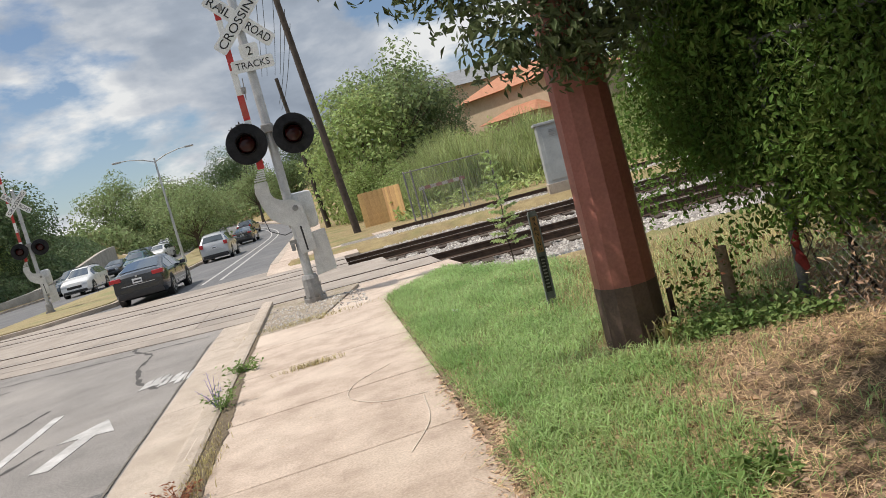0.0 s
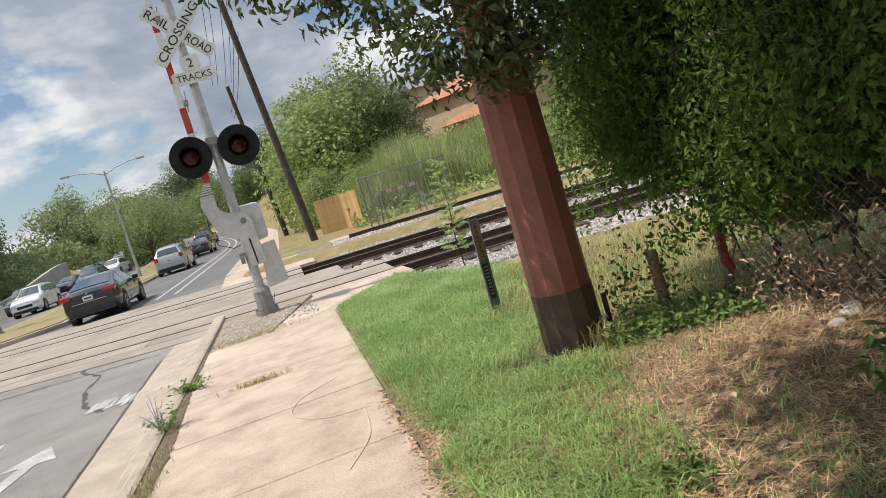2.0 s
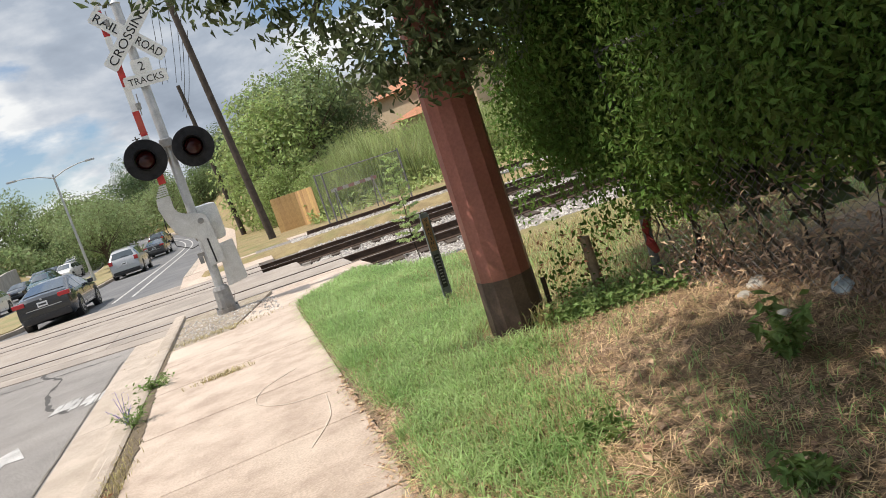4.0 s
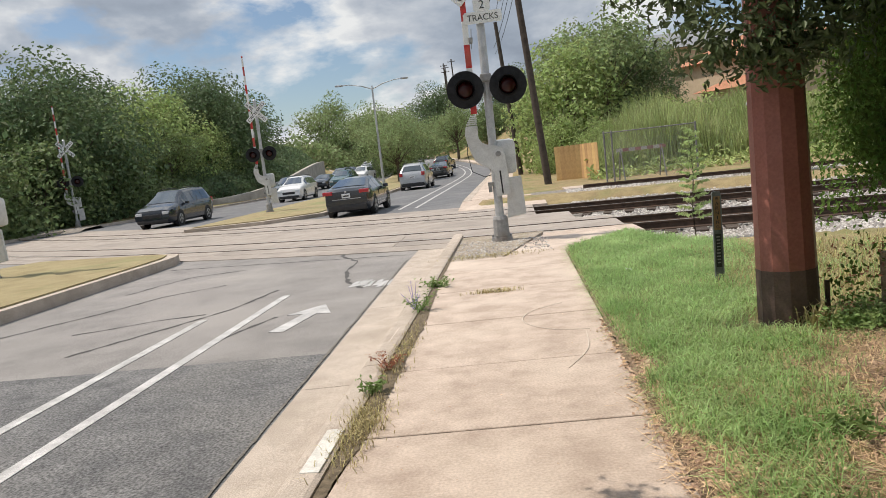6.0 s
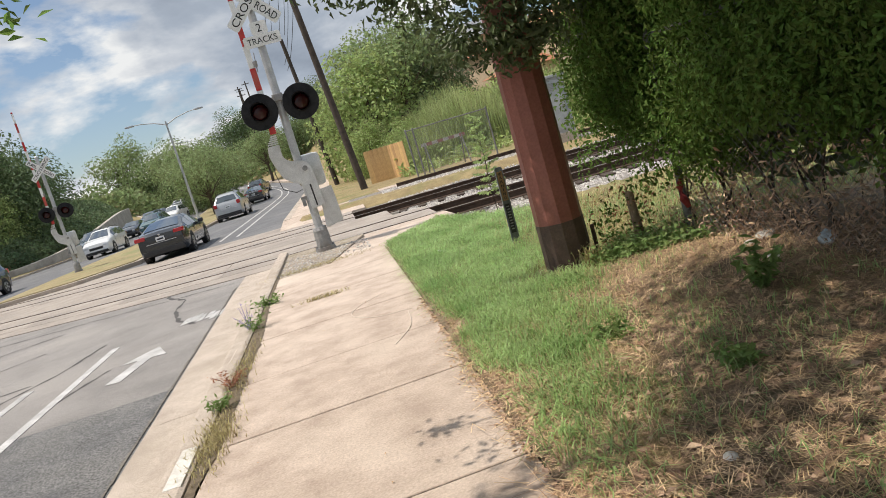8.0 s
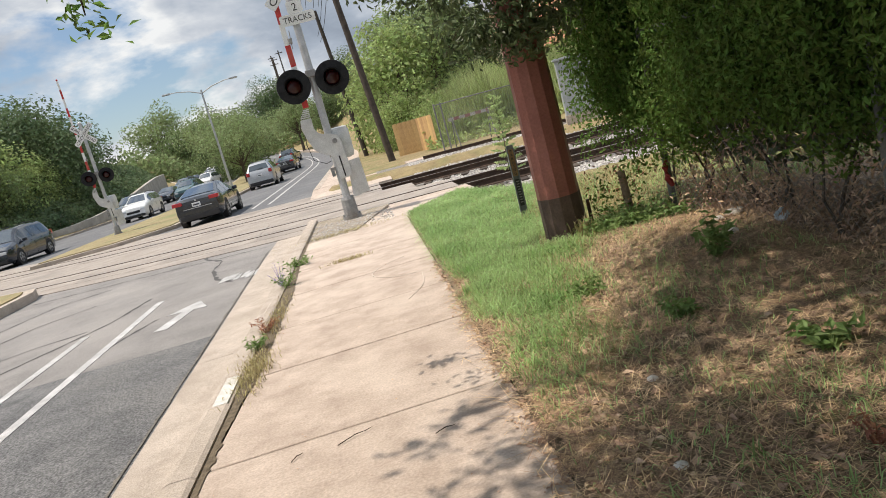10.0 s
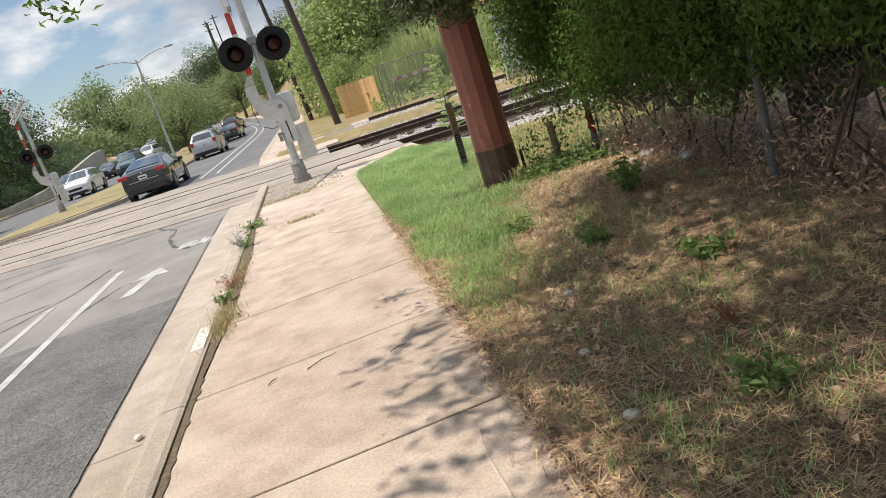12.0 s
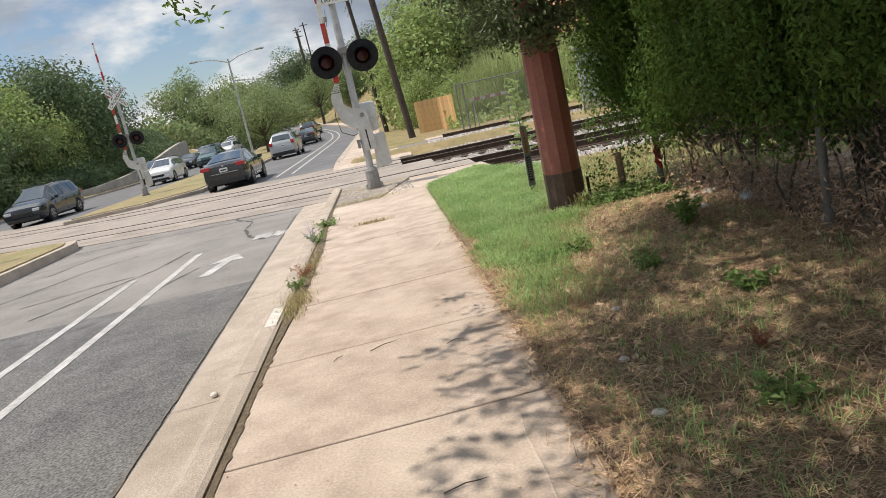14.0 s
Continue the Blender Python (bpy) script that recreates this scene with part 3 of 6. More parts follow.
def footpath():
    p = thing("pavement", "sand-coloured concrete footpath slabs with dirt joints", "pavement", kind="structure")
    cuts = [-13.9, -12.3, -10.8, -9.3, -7.75, -6.25, -4.75, -3.2, -1.68, -0.17, 1.32, 2.83, 4.12, 5.59, 7.17, 8.55, 9.72]
    rng = random.Random(3)
    for y0, y1 in zip(cuts, cuts[1:]):
        b = bmesh.new()
        g = 0.008
        s = 0.035
        xl, xr = (-0.84 + 0.07 * float(sstep(1.8, 3.0, v)) * (1 - float(sstep(5.5, 8.5, v))) + rng.uniform(0, 0.012) for v in (y0, y1))
        ol = [(xl, y0 + g - s), (0.93, y0 + g + s), (0.93, y1 - g + s), (xr, y1 - g - s)]
        slab(b, ol, -0.12, rng.uniform(-0.001, 0.001))
        es = [e for e in b.edges if all(v.co.z > -0.05 for v in e.verts)]
        bmesh.ops.bevel(b, geom=es, offset=0.005, segments=1, affect="EDGES")
        part("slab", b, M_CONC, p)
    b = bmesh.new()
    slab(b, [(-0.93, -14), (0.95, -14), (0.95, 9.74), (-0.93, 9.74)], -0.2, -0.035)
    part("joint_bed", b, M_SOIL, p, "soil in the joints")
    # ramp slabs over the crossing
    b = bmesh.new()
    for ol, za, zb in (([(0.0, 9.74), (0.95, 9.76), (2.5, 11.9), (2.5, 13.3), (0.75, 13.3)], 0.0, -0.09),):
        f = [b.verts.new((x, y, -0.02 + (zb - za) * (y - 9.7) / 3.6)) for x, y in ol]
        g = [b.verts.new((v.co.x, v.co.y, -0.35)) for v in f]
        b.faces.new(f)
        n = len(f)
        for i in range(n):
            b.faces.new((f[i], g[i], g[(i + 1) % n], f[(i + 1) % n]))
        bmesh.ops.recalc_face_normals(b, faces=b.faces[:])
    part("ramp", b, M_CONC, p, "concrete ramp towards the tracks")
    # pale scratches on the concrete
    for pts in ([(0.62, 6.05), (0.30, 5.75), (0.22, 5.35), (0.45, 5.0), (0.78, 4.9)], [(0.74, 4.85), (0.70, 4.3), (0.52, 3.85)], [(-0.98, 5.0), (-0.97, 5.5)], [(0.69, -0.36), (0.67, -0.6), (0.68, -0.95), (0.66, -1.5)]):
        b = bmesh.new()
        q = [Vector(v) for v in [pts[0]] + pts + [pts[-1]]]
        pts = [tuple(0.5 * (2 * q[i] + (q[i + 1] - q[i - 1]) * u + (2 * q[i - 1] - 5 * q[i] + 4 * q[i + 1] - q[i + 2]) * u * u + (3 * q[i] - q[i - 1] - 3 * q[i + 1] + q[i + 2]) * u ** 3)) for i in range(1, len(q) - 2) for u in (0, 0.2, 0.4, 0.6, 0.8, 1.0)]
        pts = [v for v, w in zip(pts, pts[1:] + [(9, 9)]) if math.dist(v, w) > 0.004]
        for (xa, ya), (xb, yb) in zip(pts, pts[1:]):
            nr = Vector((yb - ya, xa - xb)).normalized() * 0.0035
            zt = 0.0055 if xa > -0.9 else 0.0135
            slab(b, [(xa - nr.x, ya - nr.y), (xb - nr.x, yb - nr.y), (xb + nr.x, yb + nr.y), (xa + nr.x, ya + nr.y)], zt - 0.002, zt)
        part("scratch", b, M_CHALK, p, "pale scratch on the concrete")
    return p


footpath()


def spread(name, label, outer, inner, y0, y1, step, zf, mat):
    """A ragged sheet of soil between two wandering edges."""
    V, F = [], []
    ys = np.arange(y0, y1, step)
    m = 10
    for y in ys:
        a, b = outer(y), inner(y)
        for k in range(m + 1):
            x = a + (b - a) * k / m
            V.append((x, y, zf(x, y)))
    for i in range(len(ys) - 1):
        for k in range(m):
            q = i * (m + 1) + k
            F.append((q, q + 1, q + m + 2, q + m + 1))
    return tagged(raw(name, V, F, mat), label, "soil", kind="structure")


def wob(y, s, a):
    return a * (noise.noise(Vector((y * 2.3, s, 0))) + 0.6 * noise.noise(Vector((y * 9.0, s + 5, 0))) + 0.3 * noise.noise(Vector((y * 27.0, s + 9, 0))))


spread("soil_edge", "brown soil and litter spilling over the path's edge", lambda y: 0.93 + wob(y, 1, 0.03), lambda y: 1.25, -6, 9.6, 0.03, lambda x, y: max(float(ground_z(x, y)) + 0.004, 0.0065 if x < 1.0 else -1), M_LITTER)
spread("soil_edge", "sandy soil filling the gap beside the kerb", lambda y: -0.895, lambda y: -0.82 + max(0, wob(y, 3, 0.05)) + 0.08 * float(sstep(1.8, 3.0, y)) * (1 - float(sstep(5.5, 8.5, y))), -6, 9.7, 0.03, lambda x, y: -0.012 if x < -0.86 else 0.0065, M_SOIL)
spread("litter_bed", "brown needle-littered soil in the shade of the oak", lambda y: 1.15 + 0.65 * float(sstep(0.2, 1.6, y)) + wob(y, 7, 0.25), lambda y: 5.5, -7, 4.05, 0.05, lambda x, y: float(ground_z(x, y)) + 0.012, M_LITTER)


def medians():
    for name, ol in (("near", [(-7.8, -60), (-7.58, 13.4), (-7.62, 14.5), (-7.85, 15.15), (-8.4, 15.5), (-12.6, 16.9), (-13.2, 16.0), (-13.2, -60)]),):
        md = thing("traffic_island", "sunburnt grass island edged with a concrete kerb", "traffic island", kind="structure")
        b = slab(bmesh.new(), ol, -0.3, 0.05)
        part("kerb_ring", b, M_KERB, md)
        c = Vector((-10.4, 0))
        inner = [((x - c.x) * 0.93 + c.x, y - (0.25 if y > 0 else 0)) for x, y in ol]
        part("turf", slab(bmesh.new(), inner, -0.1, 0.08), M_MEDGRASS, md)
    md = thing("traffic_island", "long dry grass island with a pale kerb dividing the road", "traffic island", kind="structure")
    b = bmesh.new()
    ribbon(b, lambda y: -12.6, lambda y: -7.45 - 1.2 * max(0.0, 27.0 - y), 25.4, 175, 0.0, 0.3, 0.8)
    part("kerb_ring", b, M_KERB, md)
    part("turf", ribbon(bmesh.new(), lambda y: -12.4, lambda y: -7.7 - 1.2 * max(0.0, 27.3 - y), 25.7, 174, 0.035, 0.1, 0.8), M_MEDGRASS, md)
    # kerb and path on the far side
    k = tagged(part("kerb", ribbon(bmesh.new(), -1.62, -1.35, 24.2, 175, 0.024, 0.35), M_KERB), "pale concrete kerb beyond the tracks", "kerb", kind="structure")
    b = bmesh.new()
    f = [b.verts.new(p) for p in ((-1.62, 21.7, -0.13), (1.2, 21.3, -0.13), (1.2, 24.6, 0.02), (-1.62, 24.25, 0.016))]
    g = [b.verts.new((v.co.x, v.co.y, -0.5)) for v in f]
    b.faces.new(f)
    for i in range(4):
        b.faces.new((f[i], g[i], g[(i + 1) % 4], f[(i + 1) % 4]))
    bmesh.ops.recalc_face_normals(b, faces=b.faces[:])
    tagged(part("pavement", b, M_CONC), "sandy concrete ramp on the far side of the tracks", "pavement", kind="structure")
    k2 = tagged(part("pavement", ribbon(bmesh.new(), -1.345, 0.2, 24.3, 175, 0.02, 0.35), M_CONC), "sandy concrete footpath beyond the tracks", "pavement", kind="structure")
    k3 = tagged(part("kerb", ribbon(bmesh.new(), lambda y: float(left_edge(y)) - 0.3, lambda y: float(left_edge(y)), -60, 175, 0.0, 0.35), M_KERB), "concrete kerb along the far side of the road", "kerb", kind="structure")


medians()

spread("gutter_dirt", "dark dirt along the ragged asphalt edge", lambda y: -1.56 - 0.02 * min(max(y, 0), 11) - max(0.0, 0.004 + wob(y, 21, 0.03)), lambda y: -1.545 - 0.02 * min(max(y, 0), 11) + max(0.0, wob(y, 25, 0.02)), -8, 11.5, 0.03, lambda x, y: ROAD_Z + 0.0085, M_TARDUST)


# ---- railway ----
def track_y(c, x):
    return c + float(slant(x))


def railway():
    ang = math.atan(SLOPE)
    for c, xe in ((TRACK_A, 2.4), (TRACK_B, 0.75)):
        crossing = (-24.0, xe)       # stretch of the road over this track
        tr = thing("railway_track", "brown steel rails on dark timber sleepers in grey ballast", "railway track", kind="structure", group="railway tracks")
        for off in (-0.75, 0.75):
            b = bmesh.new()
            prof = [(-0.075, -0.17), (0.075, -0.17), (0.075, -0.155), (0.015, -0.13), (0.012, -0.045), (0.036, -0.032), (0.036, -0.004), (0.03, 0), (-0.03, 0), (-0.036, -0.004), (-0.036, -0.032), (-0.012, -0.045), (-0.015, -0.13), (-0.075, -0.155)]
            stops = [-60.0, -26.0] + [-24.0 + 1.2 * i for i in range(20)] + [0.0, 60.0]
            n = len(prof)
            rows = [[b.verts.new((x, track_y(c, x) + off + p, TRACK_Z + q)) for p, q in prof] for x in stops]
            for f, g in zip(rows, rows[1:]):
                for i in range(n):
                    b.faces.new((f[i], g[i], g[(i + 1) % n], f[(i + 1) % n]))
            bmesh.ops.recalc_face_normals(b, faces=b.faces[:])
            rail = part("rail", b, M_RUST, tr, "brown rusty rail")
            b = bmesh.new()
            rows = [[b.verts.new((x, track_y(c, x) + off + p, TRACK_Z + q)) for p, q in ((-0.024, 0), (-0.024, 0.003), (0.024, 0.003), (0.024, 0))] for x in stops]
            for f, g in zip(rows, rows[1:]):
                for i in range(4):
                    b.faces.new((f[i], g[i], g[(i + 1) % 4], f[(i + 1) % 4]))
            part("rail_head", b, M_RAILTOP, rail, "bright worn rail head")
        tie = None
        for x in [crossing[1] + 0.4 + 0.55 * i for i in range(36)]:
            mt = Matrix.Translation((x, track_y(c, x), TRACK_Z - 0.255)) @ pose(0, 0, 0, 0, 0, math.degrees(ang))
            if tie is None:
                tie = part("sleeper", box(bmesh.new(), (0, 0, 0), (0.23, 2.6, 0.17), 0.012), M_TIE, tr)
                tie.matrix_basis = mt
            else:
                o = bpy.data.objects.new("sleeper", tie.data)
                scene.collection.objects.link(o)
                o.parent, o.matrix_basis = tr, mt
        # crossing panels between and beside the rails, in lengths
        for lo, hi, nm in ((-1.55, -0.80, "side_panel"), (-0.67, 0.67, "gauge_panel"), (0.80, 1.55, "side_panel")):
            x = crossing[0]
            while x < crossing[1] - 0.1:
                b = bmesh.new()
                w = min(2.4, crossing[1] - x)
                dy = track_y(0, x + w) - track_y(0, x)
                slab(b, [(0.006, lo), (w - 0.006, lo + dy), (w - 0.006, hi + dy), (0.006, hi)], -0.2, -0.012)
                o = part(nm, b, M_PANEL, tr, "concrete crossing panel")
                o.location = (x, track_y(c, x), TRACK_Z)
                x += 2.4
    # concrete apron before, between and after the tracks where the road goes over
    ap = thing("crossing_apron", "pale patched concrete apron between the tracks", "road", kind="structure")
    for lo, hi in ((TRACK_A - 2.3, TRACK_A - 1.56), (TRACK_A + 1.56, TRACK_B - 1.56), (TRACK_B + 1.56, TRACK_B + 3.4)):
        b = bmesh.new()
        x0, x1 = -23.2, 0.75 if lo < TRACK_A or lo > TRACK_B else 1.6
        stops = [x0 + (x1 - x0) * i / 16 for i in range(17)]
        slab(b, [(x, track_y(lo, x)) for x in stops] + [(x, track_y(hi, x)) for x in stops[::-1]], -0.4, ROAD_Z + 0.016)
        part("apron_slab", b, M_PANEL, ap)
    # ballast: a bed, and loose stones on it
    for xa, xb in ((0.8, 60.0), (-70.0, -24.0)):
        b = bmesh.new()
        lo, hi = TRACK_A - 2.6, TRACK_B + 2.9
        prof = [(lo - 2.5, -0.30), (lo - 1.6, -0.13), (lo, -0.22), (TRACK_A - 1.4, -0.345), (TRACK_B + 1.4, -0.345), (hi, -0.20), (hi + 0.9, -0.02), (hi + 2.4, 0.03), (hi + 2.9, -0.2)]
        f = [b.verts.new((xa + (1.6 if q < TRACK_A + 1.5 and xa > 0 else 0), track_y(q, xa), z)) for q, z in prof]
        g = [b.verts.new((xb, track_y(q, xb), z)) for q, z in prof]
        for i in range(len(prof) - 1):
            b.faces.new((f[i], g[i], g[i + 1], f[i + 1]))
        bmesh.ops.recalc_face_normals(b, faces=b.faces[:])
        for fc in b.faces:
            if fc.normal.z < 0:
                fc.normal_flip()
        bed = tagged(part("ballast_bed", b, M_BALBED), "grey crushed-stone bed under the tracks", "ballast", kind="structure")
    rng = np.random.default_rng(8)
    n = 22000
    x = 2.0 + rng.uniform(0, 1, n) ** 1.4 * 12
    q = rng.uniform(TRACK_A - 4.7, TRACK_B + 5.2, n)
    extra = 600
    x = np.concatenate([x, rng.uniform(-0.85, 0.75, extra)])
    q = np.concatenate([q, rng.uniform(10.1, 12.2, extra)])
    y = q + SLOPE * x
    z = np.interp(q, [TRACK_A - 5.1, TRACK_A - 4.2, TRACK_A - 2.6, TRACK_A - 1.4, TRACK_B + 1.4, TRACK_B + 2.9, TRACK_B + 3.8, TRACK_B + 5.3], [-0.28, -0.12, -0.21, -0.335, -0.335, -0.19, -0.01, 0.035])
    z = np.where((x < 0.8), -0.042, z)
    oct_ = np.array([[1, 0, 0], [0, 1, 0], [-1, 0, 0], [0, -1, 0], [0, 0, 0.8], [0, 0, -0.8]])
    fc = [(0, 1, 4), (1, 2, 4), (2, 3, 4), (3, 0, 4), (1, 0, 5), (2, 1, 5), (3, 2, 5), (0, 3, 5)]
    tot = len(x)
    sz = rng.uniform(0.018, 0.05, tot)
    sz[-extra:] *= 0.5
    V = oct_[None] * (sz[:, None, None] * rng.uniform(0.6, 1.3, (tot, 6, 1)))
    a = rng.uniform(0, math.tau, tot)
    R = np.zeros((tot, 3, 3))
    R[:, 0, 0], R[:, 0, 1], R[:, 1, 0], R[:, 1, 1], R[:, 2, 2] = np.cos(a), -np.sin(a), np.sin(a), np.cos(a), 1
    V = np.einsum("nij,nkj->nki", R, V) + np.stack([x, y, z], 1)[:, None]
    F = (np.array(fc)[None] + (np.arange(tot) * 6)[:, None, None]).reshape(-1, 3)
    tagged(raw("ballast_stones", V.reshape(-1, 3).tolist(), F.tolist(), M_BALLAST), "loose grey and buff ballast stones round the rails", "ballast", kind="stuff")
    # stony patch round the signal's foot
    b = slab(bmesh.new(), [(-0.89, 9.78), (-0.1, 9.78), (0.72, 12.9), (0.72, 13.0), (-0.89, 13.2)], -0.3, -0.045)
    tagged(part("gravel_bed", b, M_DUST), "stony soil patch round the signal's foot", "gravel", kind="structure")
    # pale service track and a spare rail beyond
    b = slab(bmesh.new(), [(2.0, 24.6), (40, 18.4), (40, 20.2), (2.0, 25.9)], -0.05, 0.05)
    tagged(part("service_path", b, M_CONC), "pale dusty service path beside the tracks", "path", kind="structure")
    sp = thing("spare_rail", "spare rusty rail lying beside the tracks", "rail")
    b = bmesh.new()
    for z0, w in ((0.06, 0.12), (0.10, 0.03), (0.14, 0.07)):
        box(b, (11, 24.2 - 0.163 * 9, z0), (17, w, 0.04), 0, Euler((0, 0, -0.162)))
    part("rail", b, M_RUST, sp)


railway()


# ---- crossing signal with its gate ----
def crossbuck(parent, c, tilt=0.0):
    for a, words in ((-45, ("RAIL", "ROAD")), (45, ("CROSSING",))):
        b = bmesh.new()
        yy = c[1] - (0.0 if a < 0 else 0.012)
        m = Matrix.Translation((c[0], yy, c[2])) @ Matrix.Rotation(radians(-a), 4, "Y")
        box(b, (0, 0, 0), (1.22, 0.006, 0.229), 0.0)
        bmesh.ops.bevel(b, geom=[e for e in b.edges if abs(e.verts[0].co.y - e.verts[1].co.y) > 0.004], offset=0.02, segments=3, affect="EDGES")
        bmesh.ops.transform(b, matrix=m, verts=b.verts[:])
        blade = part("blade", b, M_SIGN, parent, "white crossbuck blade with black letters")
        tm = m @ Matrix.Translation((0, -0.0065, 0)) @ Matrix.Rotation(radians(90), 4, "X")
        if len(words) == 1:
            lettering(words[0], 1.08, 0.135, M_BLACK, blade, tm)
        else:
            lettering(words[0], 0.40, 0.135, M_BLACK, blade, tm @ Matrix.Translation((-0.35, 0, 0)))
            lettering(words[1], 0.42, 0.135, M_BLACK, blade, tm @ Matrix.Translation((0.35, 0, 0)))


def flasher(parent, x, z, y, name="flashing_light"):
    b = bmesh.new()
    rod(b, (x, y + 0.012, z), (x, y, z), 0.335, 0.330, 40)
    light = part(name, b, M_HOODBLK, parent, "round black background with a dark red lamp", True)
    b = bmesh.new()
    seg = 24
    rings = []
    for r, d0, in ((0.175, 0.0), (0.165, 1.0)):
        rings.append([b.verts.new((x + math.cos(k * math.tau / seg) * r, y - 0.001 - d0 * (0.08 + 0.17 * max(0, math.sin(k * math.tau / seg)) ** 0.6), z + math.sin(k * math.tau / seg) * r)) for k in range(seg)])
    for k in range(seg):
        b.faces.new((rings[0][k], rings[0][(k + 1) % seg], rings[1][(k + 1) % seg], rings[1][k]))
    bmesh.ops.solidify(b, geom=b.faces[:], thickness=0.004)
    part("hood", b, M_HOODBLK, light, "black visor", True)
    b = bmesh.new()
    bmesh.ops.create_uvsphere(b, u_segments=20, v_segments=10, radius=0.152)
    bmesh.ops.delete(b, geom=[v for v in b.verts if v.co.z < -0.01], context="VERTS")
    bmesh.ops.transform(b, matrix=Matrix.Translation((x, y - 0.004, z)) @ Matrix.Rotation(radians(90), 4, "X") @ Matrix.Diagonal((1, 1, 0.3, 1)), verts=b.verts[:])
    part("lens", b, M_REDLENS, light, "dark red lens", True)
    b = bmesh.new()
    rod(b, (x, y + 0.012, z), (x, y + 0.16, z), 0.17, 0.12, 20)
    part("lamp_housing", b, M_HOODBLK, light, "black lamp housing", True)


def signal_with_gate(label, gate_top=7.2, count=True):
    """A crossing signal whose foot is at the origin and which faces -y."""
    s = thing("crossing_signal", label, "crossing signal", group="crossing signals")
    b = bmesh.new()
    rod(b, (0, 0, -0.1), (0, 0, 0.03), 0.20, 0.19, 12)
    rod(b, (0, 0, 0.03), (0, 0, 0.35), 0.150, 0.138, 12)
    rod(b, (0, 0, 0.35), (0, 0, 0.42), 0.145, 0.115, 12)
    for k in range(6):
        a = k * math.tau / 6
        rod(b, (0.168 * math.cos(a), 0.168 * math.sin(a), 0.02), (0.168 * math.cos(a), 0.168 * math.sin(a), 0.07), 0.02, seg=6)
    part("foot", b, M_DARKCAST, s, "flared grey cast foot")
    b = bmesh.new()
    rod(b, (0, 0, 0.42), (0, 0, 5.25), 0.078, 0.072, 20)
    rod(b, (0, 0, 5.25), (0, 0, 5.31), 0.085, 0.03, 20)
    part("mast", b, M_GALV, s, "tall grey steel mast", True)
    # cross arm
    b = bmesh.new()
    rod(b, (-0.39, -0.06, 2.93), (0.39, -0.06, 2.93), 0.03, seg=12)
    box(b, (0, -0.03, 2.93), (0.20, 0.20, 0.14), 0.02)
    for x in (-0.385, 0.385):
        rod(b, (x, -0.06, 2.95), (x, -0.06, 2.75), 0.025, seg=8)
    part("cross_arm", b, M_DARKCAST, s, "grey cross arm")
    flasher(s, -0.385, 2.75, -0.16)
    flasher(s, 0.385, 2.75, -0.16)
    # back-facing pair
    for x in (-0.385, 0.385):
        b = bmesh.new()
        rod(b, (x, 0.12, 2.75), (x, 0.24, 2.75), 0.11, 0.15, 16)
        part("rear_light", b, M_HOODBLK, s, "black rear lamp", True)
    crossbuck(s, (0.03, -0.115, 4.70))
    for nm, x, z, w, h, txt, tw, th in (("count_plate", 0.055, 4.20, 0.30, 0.23, "2", 0.085, 0.14), ("tracks_plate", 0.055, 3.98, 0.685, 0.205, "TRACKS", 0.55, 0.11)) if count else ():
        b = box(bmesh.new(), (x, -0.105, z), (w, 0.006, h))
        bmesh.ops.bevel(b, geom=[e for e in b.edges if abs(e.verts[0].co.y - e.verts[1].co.y) > 0.004], offset=0.02, segments=3, affect="EDGES")
        pl = part(nm, b, M_SIGN, s, "white plate with black letters")
        lettering(txt, tw, th, M_BLACK, pl, Matrix.Translation((x, -0.109, z)) @ Matrix.Rotation(radians(90), 4, "X"))
    for z in (3.93, 4.03, 4.62, 4.78):
        part("sign_bracket", box(bmesh.new(), (0.0, -0.05, z), (0.19, 0.08, 0.035), 0.006), M_GALV, s)
    # gate mechanism
    b = bmesh.new()
    box(b, (0.18, 0.17, 1.49), (0.44, 0.30, 0.64), 0.10)
    part("mechanism_case", b, M_CAST, s, "rounded grey gate mechanism case", True)
    b = bmesh.new()
    box(b, (0, 0.06, 1.45), (0.2, 0.16, 0.4), 0.02)
    part("case_bracket", b, M_DARKCAST, s)
    # arm casting: from the gate's foot down to the pivot and on to the counterweight
    b = bmesh.new()
    plate(b, [(-0.45, 2.10), (-0.236, 2.10), (-0.24, 1.88), (-0.20, 1.80), (-0.114, 1.745), (0.08, 1.705), (0.17, 1.65), (0.205, 1.56), (0.224, 1.36), (0.25, 0.81), (-0.012, 0.79), (-0.016, 1.22), (-0.06, 1.29), (-0.185, 1.35), (-0.34, 1.47), (-0.42, 1.68), (-0.476, 1.93)], -0.175, -0.10)
    bmesh.ops.bevel(b, geom=[e for e in b.edges], offset=0.012, segments=2, affect="EDGES")
    part("counterweight_arm", b, M_CAST, s, "pale grey cast swan-neck arm")
    b = bmesh.new()
    plate(b, [(0.075, 1.25), (0.105, 1.25), (0.118, 0.83), (0.092, 0.83)], -0.183, -0.172)
    part("slot", b, M_TRIM, s, "dark slot in the arm")
    b = bmesh.new()
    rod(b, (0.087, -0.185, 1.555), (0.087, 0.05, 1.555), 0.05, seg=14)
    rod(b, (0.087, -0.20, 1.555), (0.087, -0.175, 1.555), 0.03, seg=6)
    part("pivot", b, M_DARKCAST, s, "grey pivot bolt")
    b = bmesh.new()
    plate(b, [(0.20, 1.10), (0.46, 1.12), (0.49, 0.42), (0.14, 0.37)], -0.09, -0.01)
    bmesh.ops.bevel(b, geom=[e for e in b.edges], offset=0.012, segments=2, affect="EDGES")
